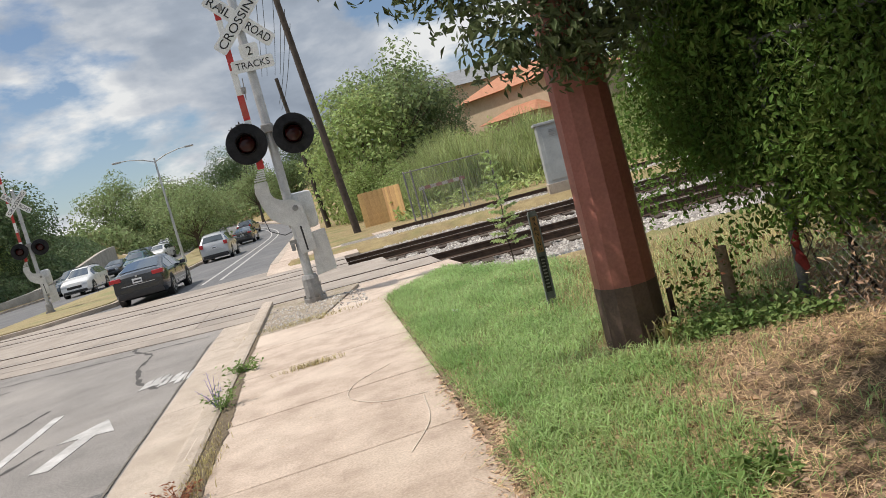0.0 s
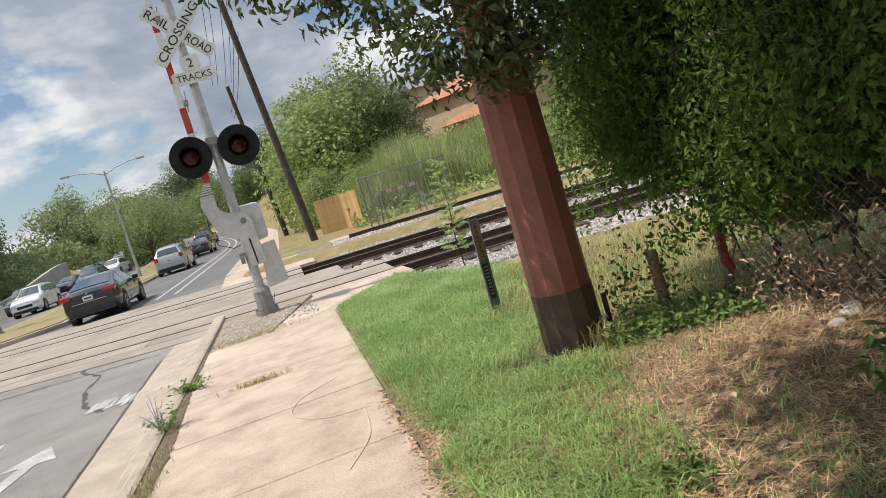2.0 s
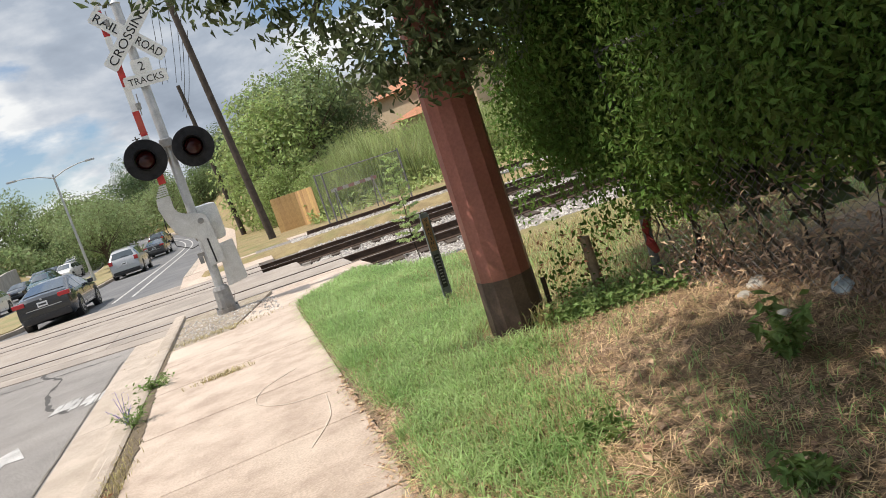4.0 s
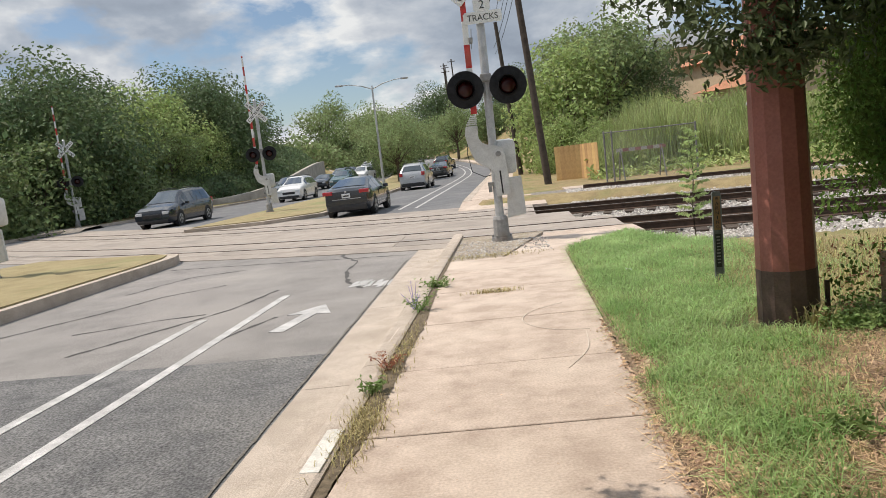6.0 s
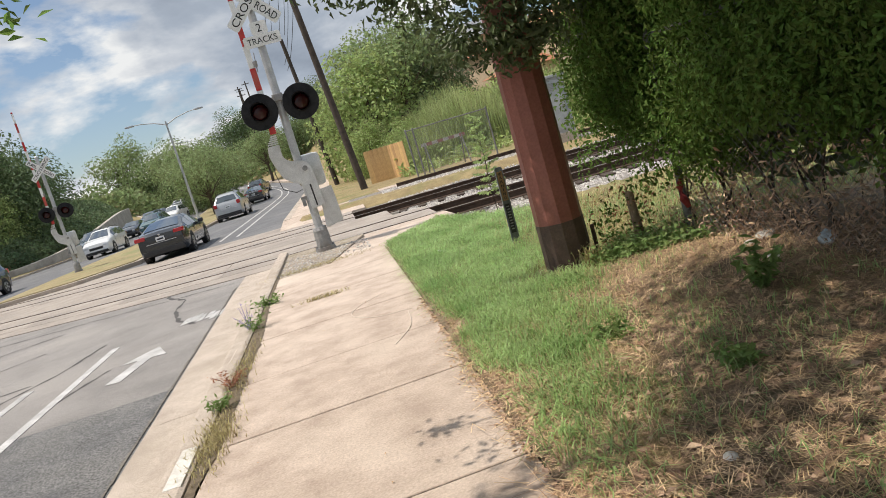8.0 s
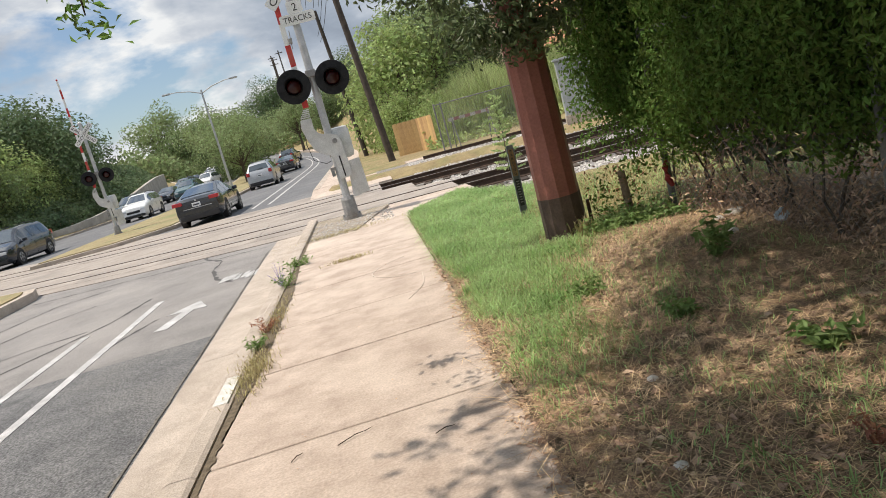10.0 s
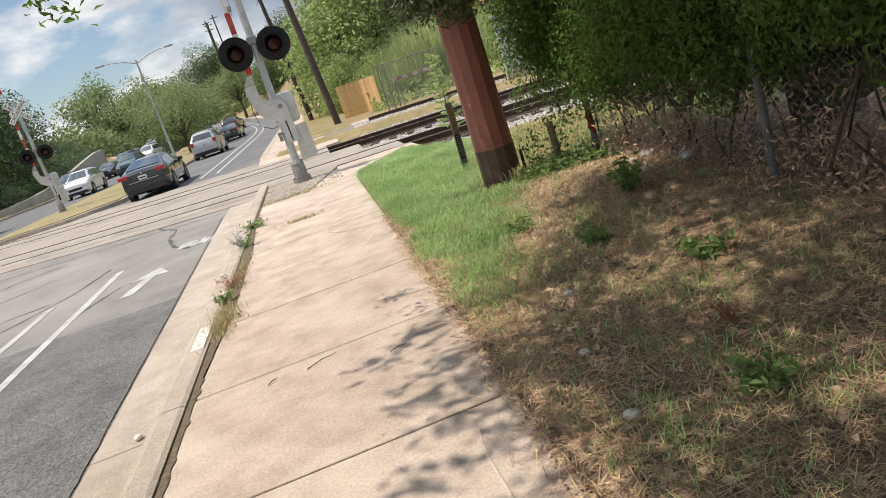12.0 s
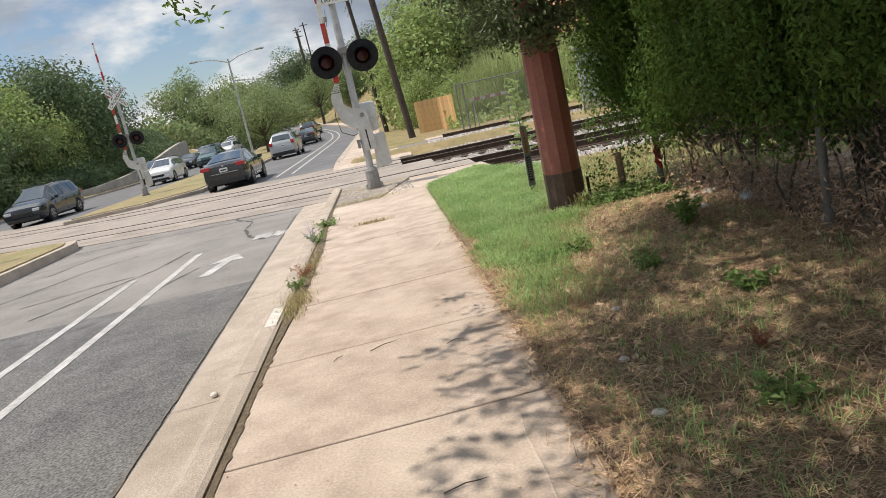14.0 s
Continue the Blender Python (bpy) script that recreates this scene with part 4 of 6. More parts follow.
    part("counterweight", b, M_CAST, s, "flat white counterweight plate")
    b = bmesh.new()
    for k in range(5):
        box(b, (-0.34 + 0.012 * k, -0.125, 2.13 + 0.035 * k), (0.19 - 0.02 * k, 0.10, 0.022), 0.005)
    part("gate_clamp", b, M_CAST, s, "bolted clamp at the gate's foot")
    # the raised gate: striped lengths
    z, k = 2.31, 0
    while z < gate_top - 0.05:
        z1 = min(z + 0.41, gate_top)
        x = -0.275
        b = box(bmesh.new(), (x, -0.072, (z + z1) / 2), (0.115 - 0.008 * (z - 2.3), 0.03, z1 - z - 0.002), 0.004)
        part("gate_stripe", b, M_RED if k % 2 == 0 else M_SIGN, s, "red gate stripe" if k % 2 == 0 else "white gate stripe")
        z, k = z1, k + 1
    for zz in (3.55, 4.9):
        b = bmesh.new()
        rod(b, (-0.20, -0.10, zz), (-0.20, -0.10, zz + 0.10), 0.035, 0.045, 10)
        rod(b, (-0.20, -0.10, zz - 0.10), (-0.17, -0.10, zz + 0.25), 0.008, seg=6)
        part("gate_lamp", b, M_DARKCAST, s, "small grey gate lamp")
    b = bmesh.new()
    tube(b, [(-0.40, -0.10, 2.2), (-0.47, -0.06, 1.6), (-0.42, 0.0, 1.28), (-0.20, 0.02, 1.16), (0.0, 0.05, 1.2)], [0.008] * 5, 6)
    part("cable", b, M_CABLE, s, "black hanging cable")
    b = bmesh.new()
    box(b, (-0.05, -0.02, 1.02), (0.22, 0.09, 0.07), 0.01)
    box(b, (-0.12, -0.05, 0.93), (0.07, 0.06, 0.12), 0.01)
    part("junction_box", b, M_DARKCAST, s)
    return s


near_signal = signal_with_gate("grey railway crossing signal with raised striped gate beside the footpath")
near_signal.matrix_basis = pose(-0.06, 12.12, 0.0, 0, 0, 0)
far_signal = signal_with_gate("railway crossing signal with raised gate on the grass island", 7.3, count=False)
far_signal.matrix_basis = pose(-11.4, 32.0, 0.03, 0, 0, 8)
far2 = copy_thing(far_signal, pose(-26.3, 40.0, 0.0, 0, 0, 30))
tagged(far2, "railway crossing signal with raised gate before dark trees")
edge_signal = copy_thing(near_signal, pose(-11.3, 13.4, 0.03, 0, 0, -4))
tagged(edge_signal, "grey railway crossing signal on the near grass island")


# ---- rust-coloured steel pole ----
def steel_pole():
    p = thing("steel_pole", "many-sided red-brown painted steel pole with a dark base", "utility pole", pose(2.275, 4.53, -0.04, 0, -0.4, 16))
    b = bmesh.new()
    rod(b, (0, 0, 0.49), (0, 0, 9.5), 0.217, 0.11, 12)
    part("shaft", b, M_POLE, p)
    b = bmesh.new()
    rod(b, (0, 0, -0.2), (0, 0, 0.49), 0.227, 0.2195, 12)
    part("base_coat", b, M_POLEDARK, p, "dark coated base")


steel_pole()


def warning_marker():
    p = thing("marker_post", "slim grey cable marker post with an orange warning decal", "marker post", pose(2.235, 6.28, -0.08, 0, 1, 8))
    b = bmesh.new()
    plate(b, [(-0.045, -0.15), (0.045, -0.15), (0.045, 1.0), (0.035, 1.02), (-0.035, 1.02), (-0.045, 1.0)], -0.008, 0.008)
    part("post", b, M_MARKGREY, p)
    for x in (-0.042, 0.042):
        part("rib", box(bmesh.new(), (x, -0.008, 0.43), (0.012, 0.02, 1.1), 0.003), M_MARKGREY, p)
    d = part("decal", box(bmesh.new(), (0, -0.0105, 0.80), (0.068, 0.004, 0.34)), M_YELLOW, p, "orange decal")
    for i, ch in enumerate("WARNING"):
        lettering(ch, 0.03 if ch != "I" else 0.008, 0.034, M_BLACK, d, Matrix.Translation((0, -0.0145, 0.945 - 0.047 * i)) @ Matrix.Rotation(radians(90), 4, "X"))
    lb = part("notice", box(bmesh.new(), (0, -0.0105, 0.42), (0.055, 0.004, 0.34)), M_TRIM, p, "dark notice strip")
    for i in range(9):
        part("text_bar", box(bmesh.new(), (0, -0.0135, 0.56 - 0.033 * i), (0.036, 0.003, 0.012)), M_DARKCAST, lb)


warning_marker()


# ---- trees ----
def blob_points(rng, blobs, per_area, shell=0.35):
    """Places in the outer shells of many blobs, with outward normals."""
    P, N = [], []
    for (cx, cy, cz, rx, ry, rz) in blobs:
        n = int(per_area * (rx * ry + ry * rz + rx * rz))
        d = rng.normal(0, 1, (n, 3))
        d /= np.linalg.norm(d, axis=1)[:, None]
        r = 1 - shell * rng.uniform(0, 1, n) ** 1.6 + rng.normal(0, 0.05, n)
        P.append(np.array([cx, cy, cz]) + d * r[:, None] * np.array([rx, ry, rz]))
        N.append(d)
    return np.concatenate(P), np.concatenate(N)


def far_tree(label, height, width, material, seed, leaf=0.28, dense=16, trunk_h=0.3, low=False):
    """A broad tree: tapered trunk, limbs and a crown of many leaf sprays. Foot at the origin."""
    rng = np.random.default_rng(seed)
    t = thing("tree", label, "tree")
    b = bmesh.new()
    th = height * trunk_h
    tube(b, [(0, 0, -0.3), (0.05, 0, th * 0.5), (0.0, 0.1, th), (0.1, 0, height * 0.7)], [0.03 * height, 0.024 * height, 0.02 * height, 0.006 * height], 8)
    blobs = []
    k = 15
    for i in range(k):
        a = i * 2.4 + rng.uniform(-0.3, 0.3)
        rr = width * 0.5 * math.sqrt((i + 0.5) / k) * 0.82
        zt = (0.30 if low else 0.42) + 0.5 * (1 - (rr / (width * 0.5)) ** 2) * rng.uniform(0.55, 1.05)
        z = height * min(0.88, zt)
        r = width * rng.uniform(0.15, 0.22)
        blobs.append((rr * math.cos(a), rr * math.sin(a), z, r, r, r * 0.85))
        tube(b, [(0, 0, th * 0.9), (rr * 0.5 * math.cos(a), rr * 0.5 * math.sin(a), (th + z) / 2), (rr * math.cos(a), rr * math.sin(a), z)], [0.008 * height, 0.005 * height, 0.002 * height], 5)
        if low:
            blobs.append((rr * 1.05 * math.cos(a), rr * 1.05 * math.sin(a), height * rng.uniform(0.10, 0.3), r, r, r))
    for i in range(7):
        a = i * 0.9
        blobs.append((width * 0.16 * math.cos(a), width * 0.16 * math.sin(a), height * (0.36 + 0.06 * i), width * 0.2, width * 0.2, width * 0.17))
    part("trunk", b, M_BARK, t, "", True)
    P, N = blob_points(rng, blobs, dense / leaf / leaf * 0.085, 0.5)
    N = N + np.array([0, 0, 0.5])
    leaf_cloud("crown", P, N, rng.uniform(0.6, 1.3, len(P)) * leaf, material, t, "", seed, 0.55)
    return t


def woods():
    spec = [("broad green roadside tree with an uneven crown", 9, 9, M_CROWN, False), ("light green tree in sun", 9.5, 9, M_CROWN2, True), ("dark green spreading oak", 11, 12, M_CROWN3, True), ("dense green thicket tree", 7, 8, M_CROWN4, True)]
    placed = {0: [], 1: [], 2: [], 3: []}
    # kind, x, y, scale, turn
    for k, x, y, s, r in [
        # right of the road, behind the tracks
        (1, 4.2, 47, 0.86, 0), (1, 5.0, 37.5, 0.27, 20), (1, 6.8, 39, 0.24, 80), (1, 9.2, 40, 0.20, 140), (1, 12, 40, 0.17, 200), (1, 15.2, 39, 0.17, 260), (1, 18.6, 37, 0.20, 300), (1, 3.2, 42, 0.36, 10), (0, 7.2, 50, 0.92, 40), (2, 9.8, 54, 0.58, 90), (0, 6.5, 58, 1.0, 200), (3, 30, 54, 0.9, 70), (3, 27, 40, 0.9, 300), (2, 33, 42, 0.9, 150), (3, 4.0, 95, 1.0, 10), (3, 30, 30, 1.1, 200), (0, 38, 34, 1.2, 70),
        # island trees far off
        (0, -9.8, 62, 0.62, 60), (0, -11.2, 72, 0.75, 130), (3, -13.5, 84, 0.85, 10), (0, -16, 96, 0.95, 250), (3, -20, 108, 1.0, 77), (0, -12.5, 90, 0.8, 200), (0, -24, 125, 1.1, 0), (3, -31, 140, 1.3, 20), (0, -8, 112, 0.9, 20), (3, -3, 120, 1.0, 120), (0, -38, 150, 1.4, 60), (2, -14, 150, 1.0, 60), (2, 2, 150, 1.0, 160),
        # left side: a wall of trees
        (2, -31, 46, 0.92, 0), (2, -28, 66, 0.85, 30), (2, -34, 74, 1.0, 80), (2, -38, 58, 1.05, 140), (3, -36, 40, 1.35, 200), (2, -44, 48, 1.15, 260), (1, -29.5, 57, 0.92, 100), (2, -43, 36, 1.1, 310), (1, -39, 30, 1.1, 20), (2, -48, 28, 1.2, 60), (3, -34, 34, 1.2, 100), (2, -33, 24, 1.0, 0), (3, -31, 16, 1.2, 30), (2, -36, 12, 1.1, 90), (2, -54, 40, 1.3, 200), (2, -42, 20, 1.2, 250), (1, -32, 4, 1.0, 20), (3, -28.5, 34, 0.8, 15), (3, -29, 41, 0.8, 75), (3, -28.5, 47, 0.75, 135), (3, -28.3, 28, 0.8, 195), (3, -28.5, 22, 0.8, 255), (0, -27.2, 55, 0.55, 10), (1, -26.8, 62, 0.5, 40), (2, -33, -8, 1.1, 200), (2, -36, 90, 0.9, 200), (3, -42, 104, 1.0, 120), (2, -50, 84, 1.1, 33), (2, -52, 64, 1.2, 20),
    ]:
        placed[k].append((x, y, s, r))
    for k, (label, h, w, mt, low) in enumerate(spec):
        base = far_tree(label, h, w, mt, 20 + k, 0.17, 9.5, 0.32 if not low else 0.2, low)
        for i, (x, y, s, r) in enumerate(placed[k]):
            m = pose(x, y, float(ground_z(x, y)), 0, 0, r)
            o = base if i == 0 else copy_thing(base, m)
            o.matrix_basis = m
            s = s * (1.17 if x < -25 else 1.12 if k != 3 else 1.0)
            o.scale = (s, s, s)
            tagged(o, group="roadside trees")


woods()


def bank_weeds():
    rng = np.random.default_rng(31)
    n = 26000
    x = rng.uniform(3.5, 34, n)
    y = rng.uniform(29, 47, n) - 0.25 * np.clip(x - 8, 0, None)
    keep = (y > 24 + 0.0 * x)
    x, y = x[keep], y[keep]
    hgt = (0.55 + 0.6 * np.sin(x * 1.3 + np.sin(y)) ** 2 * np.cos(y * 0.9) ** 2) * (0.4 + 1.3 * sstep(29, 36, y + 0.25 * np.clip(x - 8, 0, None)))
    z = ground_z(x, y) + hgt * rng.uniform(0, 1, len(x))
    P = np.stack([x, y, z], 1)
    N = np.tile([0, -0.4, 0.7], (len(x), 1))
    tagged(leaf_cloud("bank_weeds", P, N, rng.uniform(0.09, 0.22, len(x)), M_SHRUB, None, "", 5, 0.35), "tall yellow-green weeds covering the railway bank", "weeds", kind="stuff")
    # upright reeds and saplings in a dense belt behind the fence panel
    n = 30000
    x = rng.uniform(4.3, 26, n)
    y = 31.5 + rng.uniform(0, 1, n) * 9 - 0.12 * np.clip(x - 8, 0, None)
    tall = (1.35 + 0.45 * np.sin(x * 1.1 + 0.7 * np.sin(y * 1.7)) + 0.25 * np.sin(x * 3.7 + y)) * (1.55 - 0.35 * sstep(7, 15, x))
    tagged(blades("reeds", np.stack([x, y], 1), tall, 0.016, M_REED, None, 33, 0.35, ground_z), "tall light green reeds growing on the railway bank", "reeds", kind="stuff")


bank_weeds()


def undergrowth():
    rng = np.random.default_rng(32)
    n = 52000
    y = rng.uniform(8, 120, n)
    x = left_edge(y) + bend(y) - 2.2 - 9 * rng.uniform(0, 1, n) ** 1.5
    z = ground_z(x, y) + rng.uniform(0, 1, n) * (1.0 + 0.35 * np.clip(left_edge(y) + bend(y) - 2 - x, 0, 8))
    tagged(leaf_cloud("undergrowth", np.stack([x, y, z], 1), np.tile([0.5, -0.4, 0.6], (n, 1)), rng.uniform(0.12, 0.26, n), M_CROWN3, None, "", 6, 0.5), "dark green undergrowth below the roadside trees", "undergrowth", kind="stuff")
    n = 26000
    x = rng.uniform(-60, 30, n)
    y = 128 + rng.uniform(0, 30, n)
    z = ground_z(x, y) + rng.uniform(0, 1, n) * (3.5 + 2 * np.sin(x * 0.3))
    tagged(leaf_cloud("far_woods", np.stack([x, y, z], 1), np.tile([0, -0.5, 0.6], (n, 1)), rng.uniform(0.3, 0.6, n), M_CROWN, None, "", 7, 0.5), "green woods closing the end of the road", "woods", kind="stuff")


undergrowth()


# ---- vine-covered fence and the oak above it ----
def hedge():
    h = thing("vine_hedge", "dense dark green vines smothering a chain-link fence", "hedge")
    rng = np.random.default_rng(17)
    front, back = [], []
    for i in range(44):
        u = i / 43
        y = 4.7 - 9.8 * u
        x = 3.40 + 0.10 * math.sin(i * 1.7) + 0.45 * u
        foot = 0.55 if y < 3.6 else 0.45
        z = foot + 0.4
        while z < 5.4:
            r = rng.uniform(0.42, 0.62)
            front.append((x + rng.normal(0, 0.10), y + rng.normal(0, 0.15), z + rng.normal(0, 0.08), r * 0.95, r * 0.85, r))
            back.append((x + 0.85, y, z, 0.6, 0.5, 0.6))
            z += 0.5
    for y, x, z, r in HEDGE_END:
        front.append((x, y, z, r, r, r))
    near = [b for b in front if b[1] > -0.5]
    rest = [b for b in front if b[1] <= -0.5]
    P, N = blob_points(rng, near, 2700, 0.6)
    seen = N[:, 0] < 0.3
    P, N = P[seen], N[seen]
    keep = P[:, 2] > 0.80 + 0.08 * sstep(3.9, 3.3, P[:, 1]) + 0.22 * np.sin(P[:, 1] * 3.1) + 0.15 * np.sin(P[:, 1] * 11)
    P, N = P[keep], N[keep]
    leaf_cloud("leaves", P, N, rng.uniform(0.016, 0.036, len(P)), M_VINE, h, "", 6, 0.46, droop=0.9)
    P, N = blob_points(rng, rest, 1050, 0.6)
    seen = N[:, 0] < 0.3
    P, N = P[seen], N[seen]
    leaf_cloud("leaves", P, N, rng.uniform(0.024, 0.048, len(P)), M_VINE, h, "", 7, 0.48, droop=0.9)
    # extra row of coarse leaves behind, added to block light and darken the interior
    P, N = blob_points(rng, back, 70, 0.9)
    leaf_cloud("inner_leaves", P, N, rng.uniform(0.10, 0.17, len(P)), M_OAK, h, "coarse backing leaves added to darken the hedge inside", 9, 0.6)
    # loose sunlit sprays hanging from the end of the hedge
    ends = np.stack([rng.uniform(2.78, 3.15, 60), rng.uniform(4.75, 5.45, 60), rng.uniform(0.75, 2.9, 60)], 1)
    P = ends[rng.integers(0, 60, 2600)] + rng.normal(0, 1, (2600, 3)) * np.array([0.06, 0.06, 0.13])
    leaf_cloud("end_sprays", P, np.tile([-0.5, -0.3, 0.6], (2600, 1)), rng.uniform(0.016, 0.034, 2600), M_VINE, h, "yellow-green leaves in the sun", 13, 0.48, droop=0.9)
    r2 = random.Random(9)
    for i in range(60):
        b = bmesh.new()
        y = 4.4 - 7.5 * r2.random()
        x = 3.36 + 0.55 * (4.7 - y) / 9.8 + r2.uniform(-0.15, 0.3)
        pts, p = [], Vector((x, y, 0.0))
        for k in range(6):
            pts.append(p.copy())
            p += Vector((r2.uniform(-0.12, 0.12), r2.uniform(-0.22, 0.22), r2.uniform(0.15, 0.45)))
        w = r2.uniform(0.004, 0.016)
        tube(b, pts, [w * (1 - 0.12 * k) for k in range(6)], 5)
        part("stem", b, M_BARK, h, "thin brown vine stem", True)
    # withered tangle along the foot of the fence
    n = 9000
    y = rng.uniform(-4, 4.2, n)
    x = 3.25 + 0.6 * (4.7 - y) / 9.8 + rng.normal(0.1, 0.16, n)
    z = np.abs(rng.normal(0, 0.38, n)) + 0.05
    leaf_cloud("withered_leaves", np.stack([x, y, z], 1), np.tile([-0.3, 0, 0.5], (n, 1)), rng.uniform(0.012, 0.04, n), M_DEADLEAF, h, "withered brown leaves and tendrils", 12, 0.3)
    return h


HEDGE_END = [(5.25, 3.42, 1.25, 0.36), (5.2, 3.45, 1.7, 0.42), (5.2, 3.45, 2.2, 0.45), (5.2, 3.5, 2.8, 0.5), (4.6, 3.08, 1.35, 0.36), (4.6, 3.10, 1.7, 0.45), (4.5, 3.15, 2.1, 0.5), (4.5, 3.1, 2.7, 0.55), (4.8, 3.4, 1.35, 0.4), (4.9, 3.5, 2.0, 0.6), (4.9, 3.3, 3.2, 0.7), (4.2, 3.0, 3.1, 0.6)]
hedge()


def chain_link(name, label, x0, y0, x1, y1, z0, hgt, cell, wire, posts, lean=0.0):
    f = thing(name, label, "fence")
    L = math.hypot(x1 - x0, y1 - y0)
    ux, uy = (x1 - x0) / L, (y1 - y0) / L
    V, F = [], []

    def seg(a, za, bb, zb):
        i = len(V)
        for s, z in ((a, za), (bb, zb)):
            cx, cy = x0 + ux * s, y0 + uy * s
            for dx, dz in ((0, wire), (wire, -wire), (-wire, -wire)):
                V.append((cx - uy * dx, cy + ux * dx, z0 + z + dz))
        for k in range(3):
            F.append((i + k, i + (k + 1) % 3, i + 3 + (k + 1) % 3, i + 3 + k))

    s = -hgt
    while s < L:
        a, za = s, 0.0
        bb, zb = s + hgt, hgt
        if a < 0:
            a, za = 0.0, -s
        if bb > L:
            bb, zb = L, L - s
        if bb > a:
            seg(a, za, bb, zb)
            seg(a, hgt - za, bb, hgt - zb)
        s += cell
    raw("mesh", V, F, M_WIRE, f, "diamond wire mesh")
    for t in posts:
        b = bmesh.new()
        px, py = x0 + ux * L * t, y0 + uy * L * t
        rod(b, (px, py, z0 - 0.25), (px, py, z0 + hgt + 0.03), 0.032, seg=10)
        rod(b, (px, py, z0 + hgt + 0.03), (px, py, z0 + hgt + 0.07), 0.036, 0.012, seg=10)
        part("post", b, M_FPOST, f, "dull grey steel post", True)
    b = bmesh.new()
    rod(b, (x0, y0, z0 + hgt), (x1, y1, z0 + hgt), 0.021, seg=8)
    part("top_rail", b, M_FPOST, f, "", True)
    return f


chain_link("chain_link_fence", "grey chain-link fence overgrown with vines", 3.20, 3.95, 3.88, -4.8, 0.03, 1.75, 0.075, 0.0013, (0.0, 0.30, 0.62, 1.0))
chain_link("chain_link_fence", "short chain-link fence panel beside the railway bank", 3.61, 25.4, 6.72, 25.0, 0.1, 1.75, 0.10, 0.004, (0.0, 0.085, 1.0))


def oak():
    """The oak whose boughs hang over the path."""
    t = thing("oak_tree", "large oak with dark leathery leaves overhanging the path", "tree")
    rng = np.random.default_rng(41)
    b = bmesh.new()
    tube(b, [(4.9, 2.6, -0.2), (4.8, 2.7, 1.5), (4.5, 2.9, 3.2), (4.0, 3.2, 4.6)], [0.32, 0.27, 0.22, 0.17], 12)
    ends = [((4.0, 3.2, 4.4), (2.8, 3.9, 4.4), (1.6, 4.4, 3.6), (0.4, 4.6, 3.2)), ((4.2, 3.0, 4.0), (3.0, 1.8, 4.9), (0.6, 1.2, 5.0), (-2.2, 1.2, 4.9)), ((4.3, 2.9, 3.6), (3.6, 0.5, 4.6), (1.2, -1.6, 4.9), (-1.8, -2.4, 4.9)), ((4.0, 3.2, 4.5), (2.8, 4.6, 4.2), (2.0, 4.8, 3.3), (1.5, 4.7, 2.6)), ((0.6, 1.2, 5.0), (-0.4, 1.7, 4.3), (-0.8, 1.95, 3.4), (-0.85, 2.0, 2.62))]
    for e, w in zip(ends, (0.15, 0.15, 0.15, 0.12, 0.03)):
        tube(b, e, [w, w * 0.66, w * 0.4, w * 0.16], 8)
    part("trunk", b, M_BARK, t, "", True)
    low = []
    for x, y, z, r in OAK_SKIRT:
        k = (4.75 if x < 1.75 else 4.35) / (y + 0.2)
        low.append((0.4 + (x - 0.4) * k, y * k, 1.5 + (z - 1.5) * k, r * k, r * k * 0.8, r * k * 0.75))
    dense, thin = blob_points(rng, [v for v in low if v[1] < 4.35], 1250, 0.95), blob_points(rng, [v for v in low if v[1] >= 4.35], 700, 0.95)
    P, N = np.concatenate([dense[0], thin[0]]), np.concatenate([dense[1], thin[1]])
    leaf_cloud("low_bough", P, N + np.array([0, 0, 0.3]), rng.uniform(0.03, 0.055, len(P)), M_OAK, t, "low bough with small leathery leaves", 8, 0.42, droop=0.5)
    P = np.array([(-0.86, 2.0, 2.62), (-0.66, 1.6, 2.5), (-0.9, 2.05, 2.7)])[rng.integers(0, 3, 70)] + rng.normal(0, 1, (70, 3)) * np.array([0.07, 0.07, 0.09])
    leaf_cloud("twig", P, np.tile([0, 0, 0.6], (70, 1)), rng.uniform(0.028, 0.045, 70), M_VINE, t, "hanging twig with green leaves", 10, 0.42)
    high = []
    for i in range(530):
        x = rng.uniform(-1.75, 3.6)
        edge = min(3.05, 0.3 + 2.0 * (x + 1.8))
        high.append((x, rng.uniform(-9.0, edge), rng.uniform(4.7, 5.7), 0.6, 0.6, 0.4))
    for i in range(110):
        high.append((rng.uniform(0.4, 3.2), rng.uniform(-6.0, 3.5), rng.uniform(4.8, 5.8), 0.6, 0.6, 0.4))
    # ragged outer sprays over the path
    for x, y in ((-2.33, 1.0), (-2.05, 1.15), (-1.8, 1.3), (-1.9, 0.6), (-1.75, 0.25), (-2.15, 0.3), (-2.1, -0.05), (-2.3, -0.45), (-1.95, -0.24), (-1.8, -0.78), (-2.2, -0.9), (-1.7, -0.4), (-2.4, -0.75), (-1.9, -1.3), (-2.3, -1.5), (-2.0, -1.9), (-2.4, -2.2), (-1.9, -2.6), (-2.3, -2.9), (-2.1, -3.4)):
        high.append((x, y, 4.8, 0.26, 0.24, 0.2))
    P, N = blob_points(rng, high, 215, 0.9)
    leaf_cloud("crown", P, N + np.array([0, 0, 0.6]), rng.uniform(0.035, 0.07, len(P)), M_OAK, t, "", 11, 0.45)
    return t


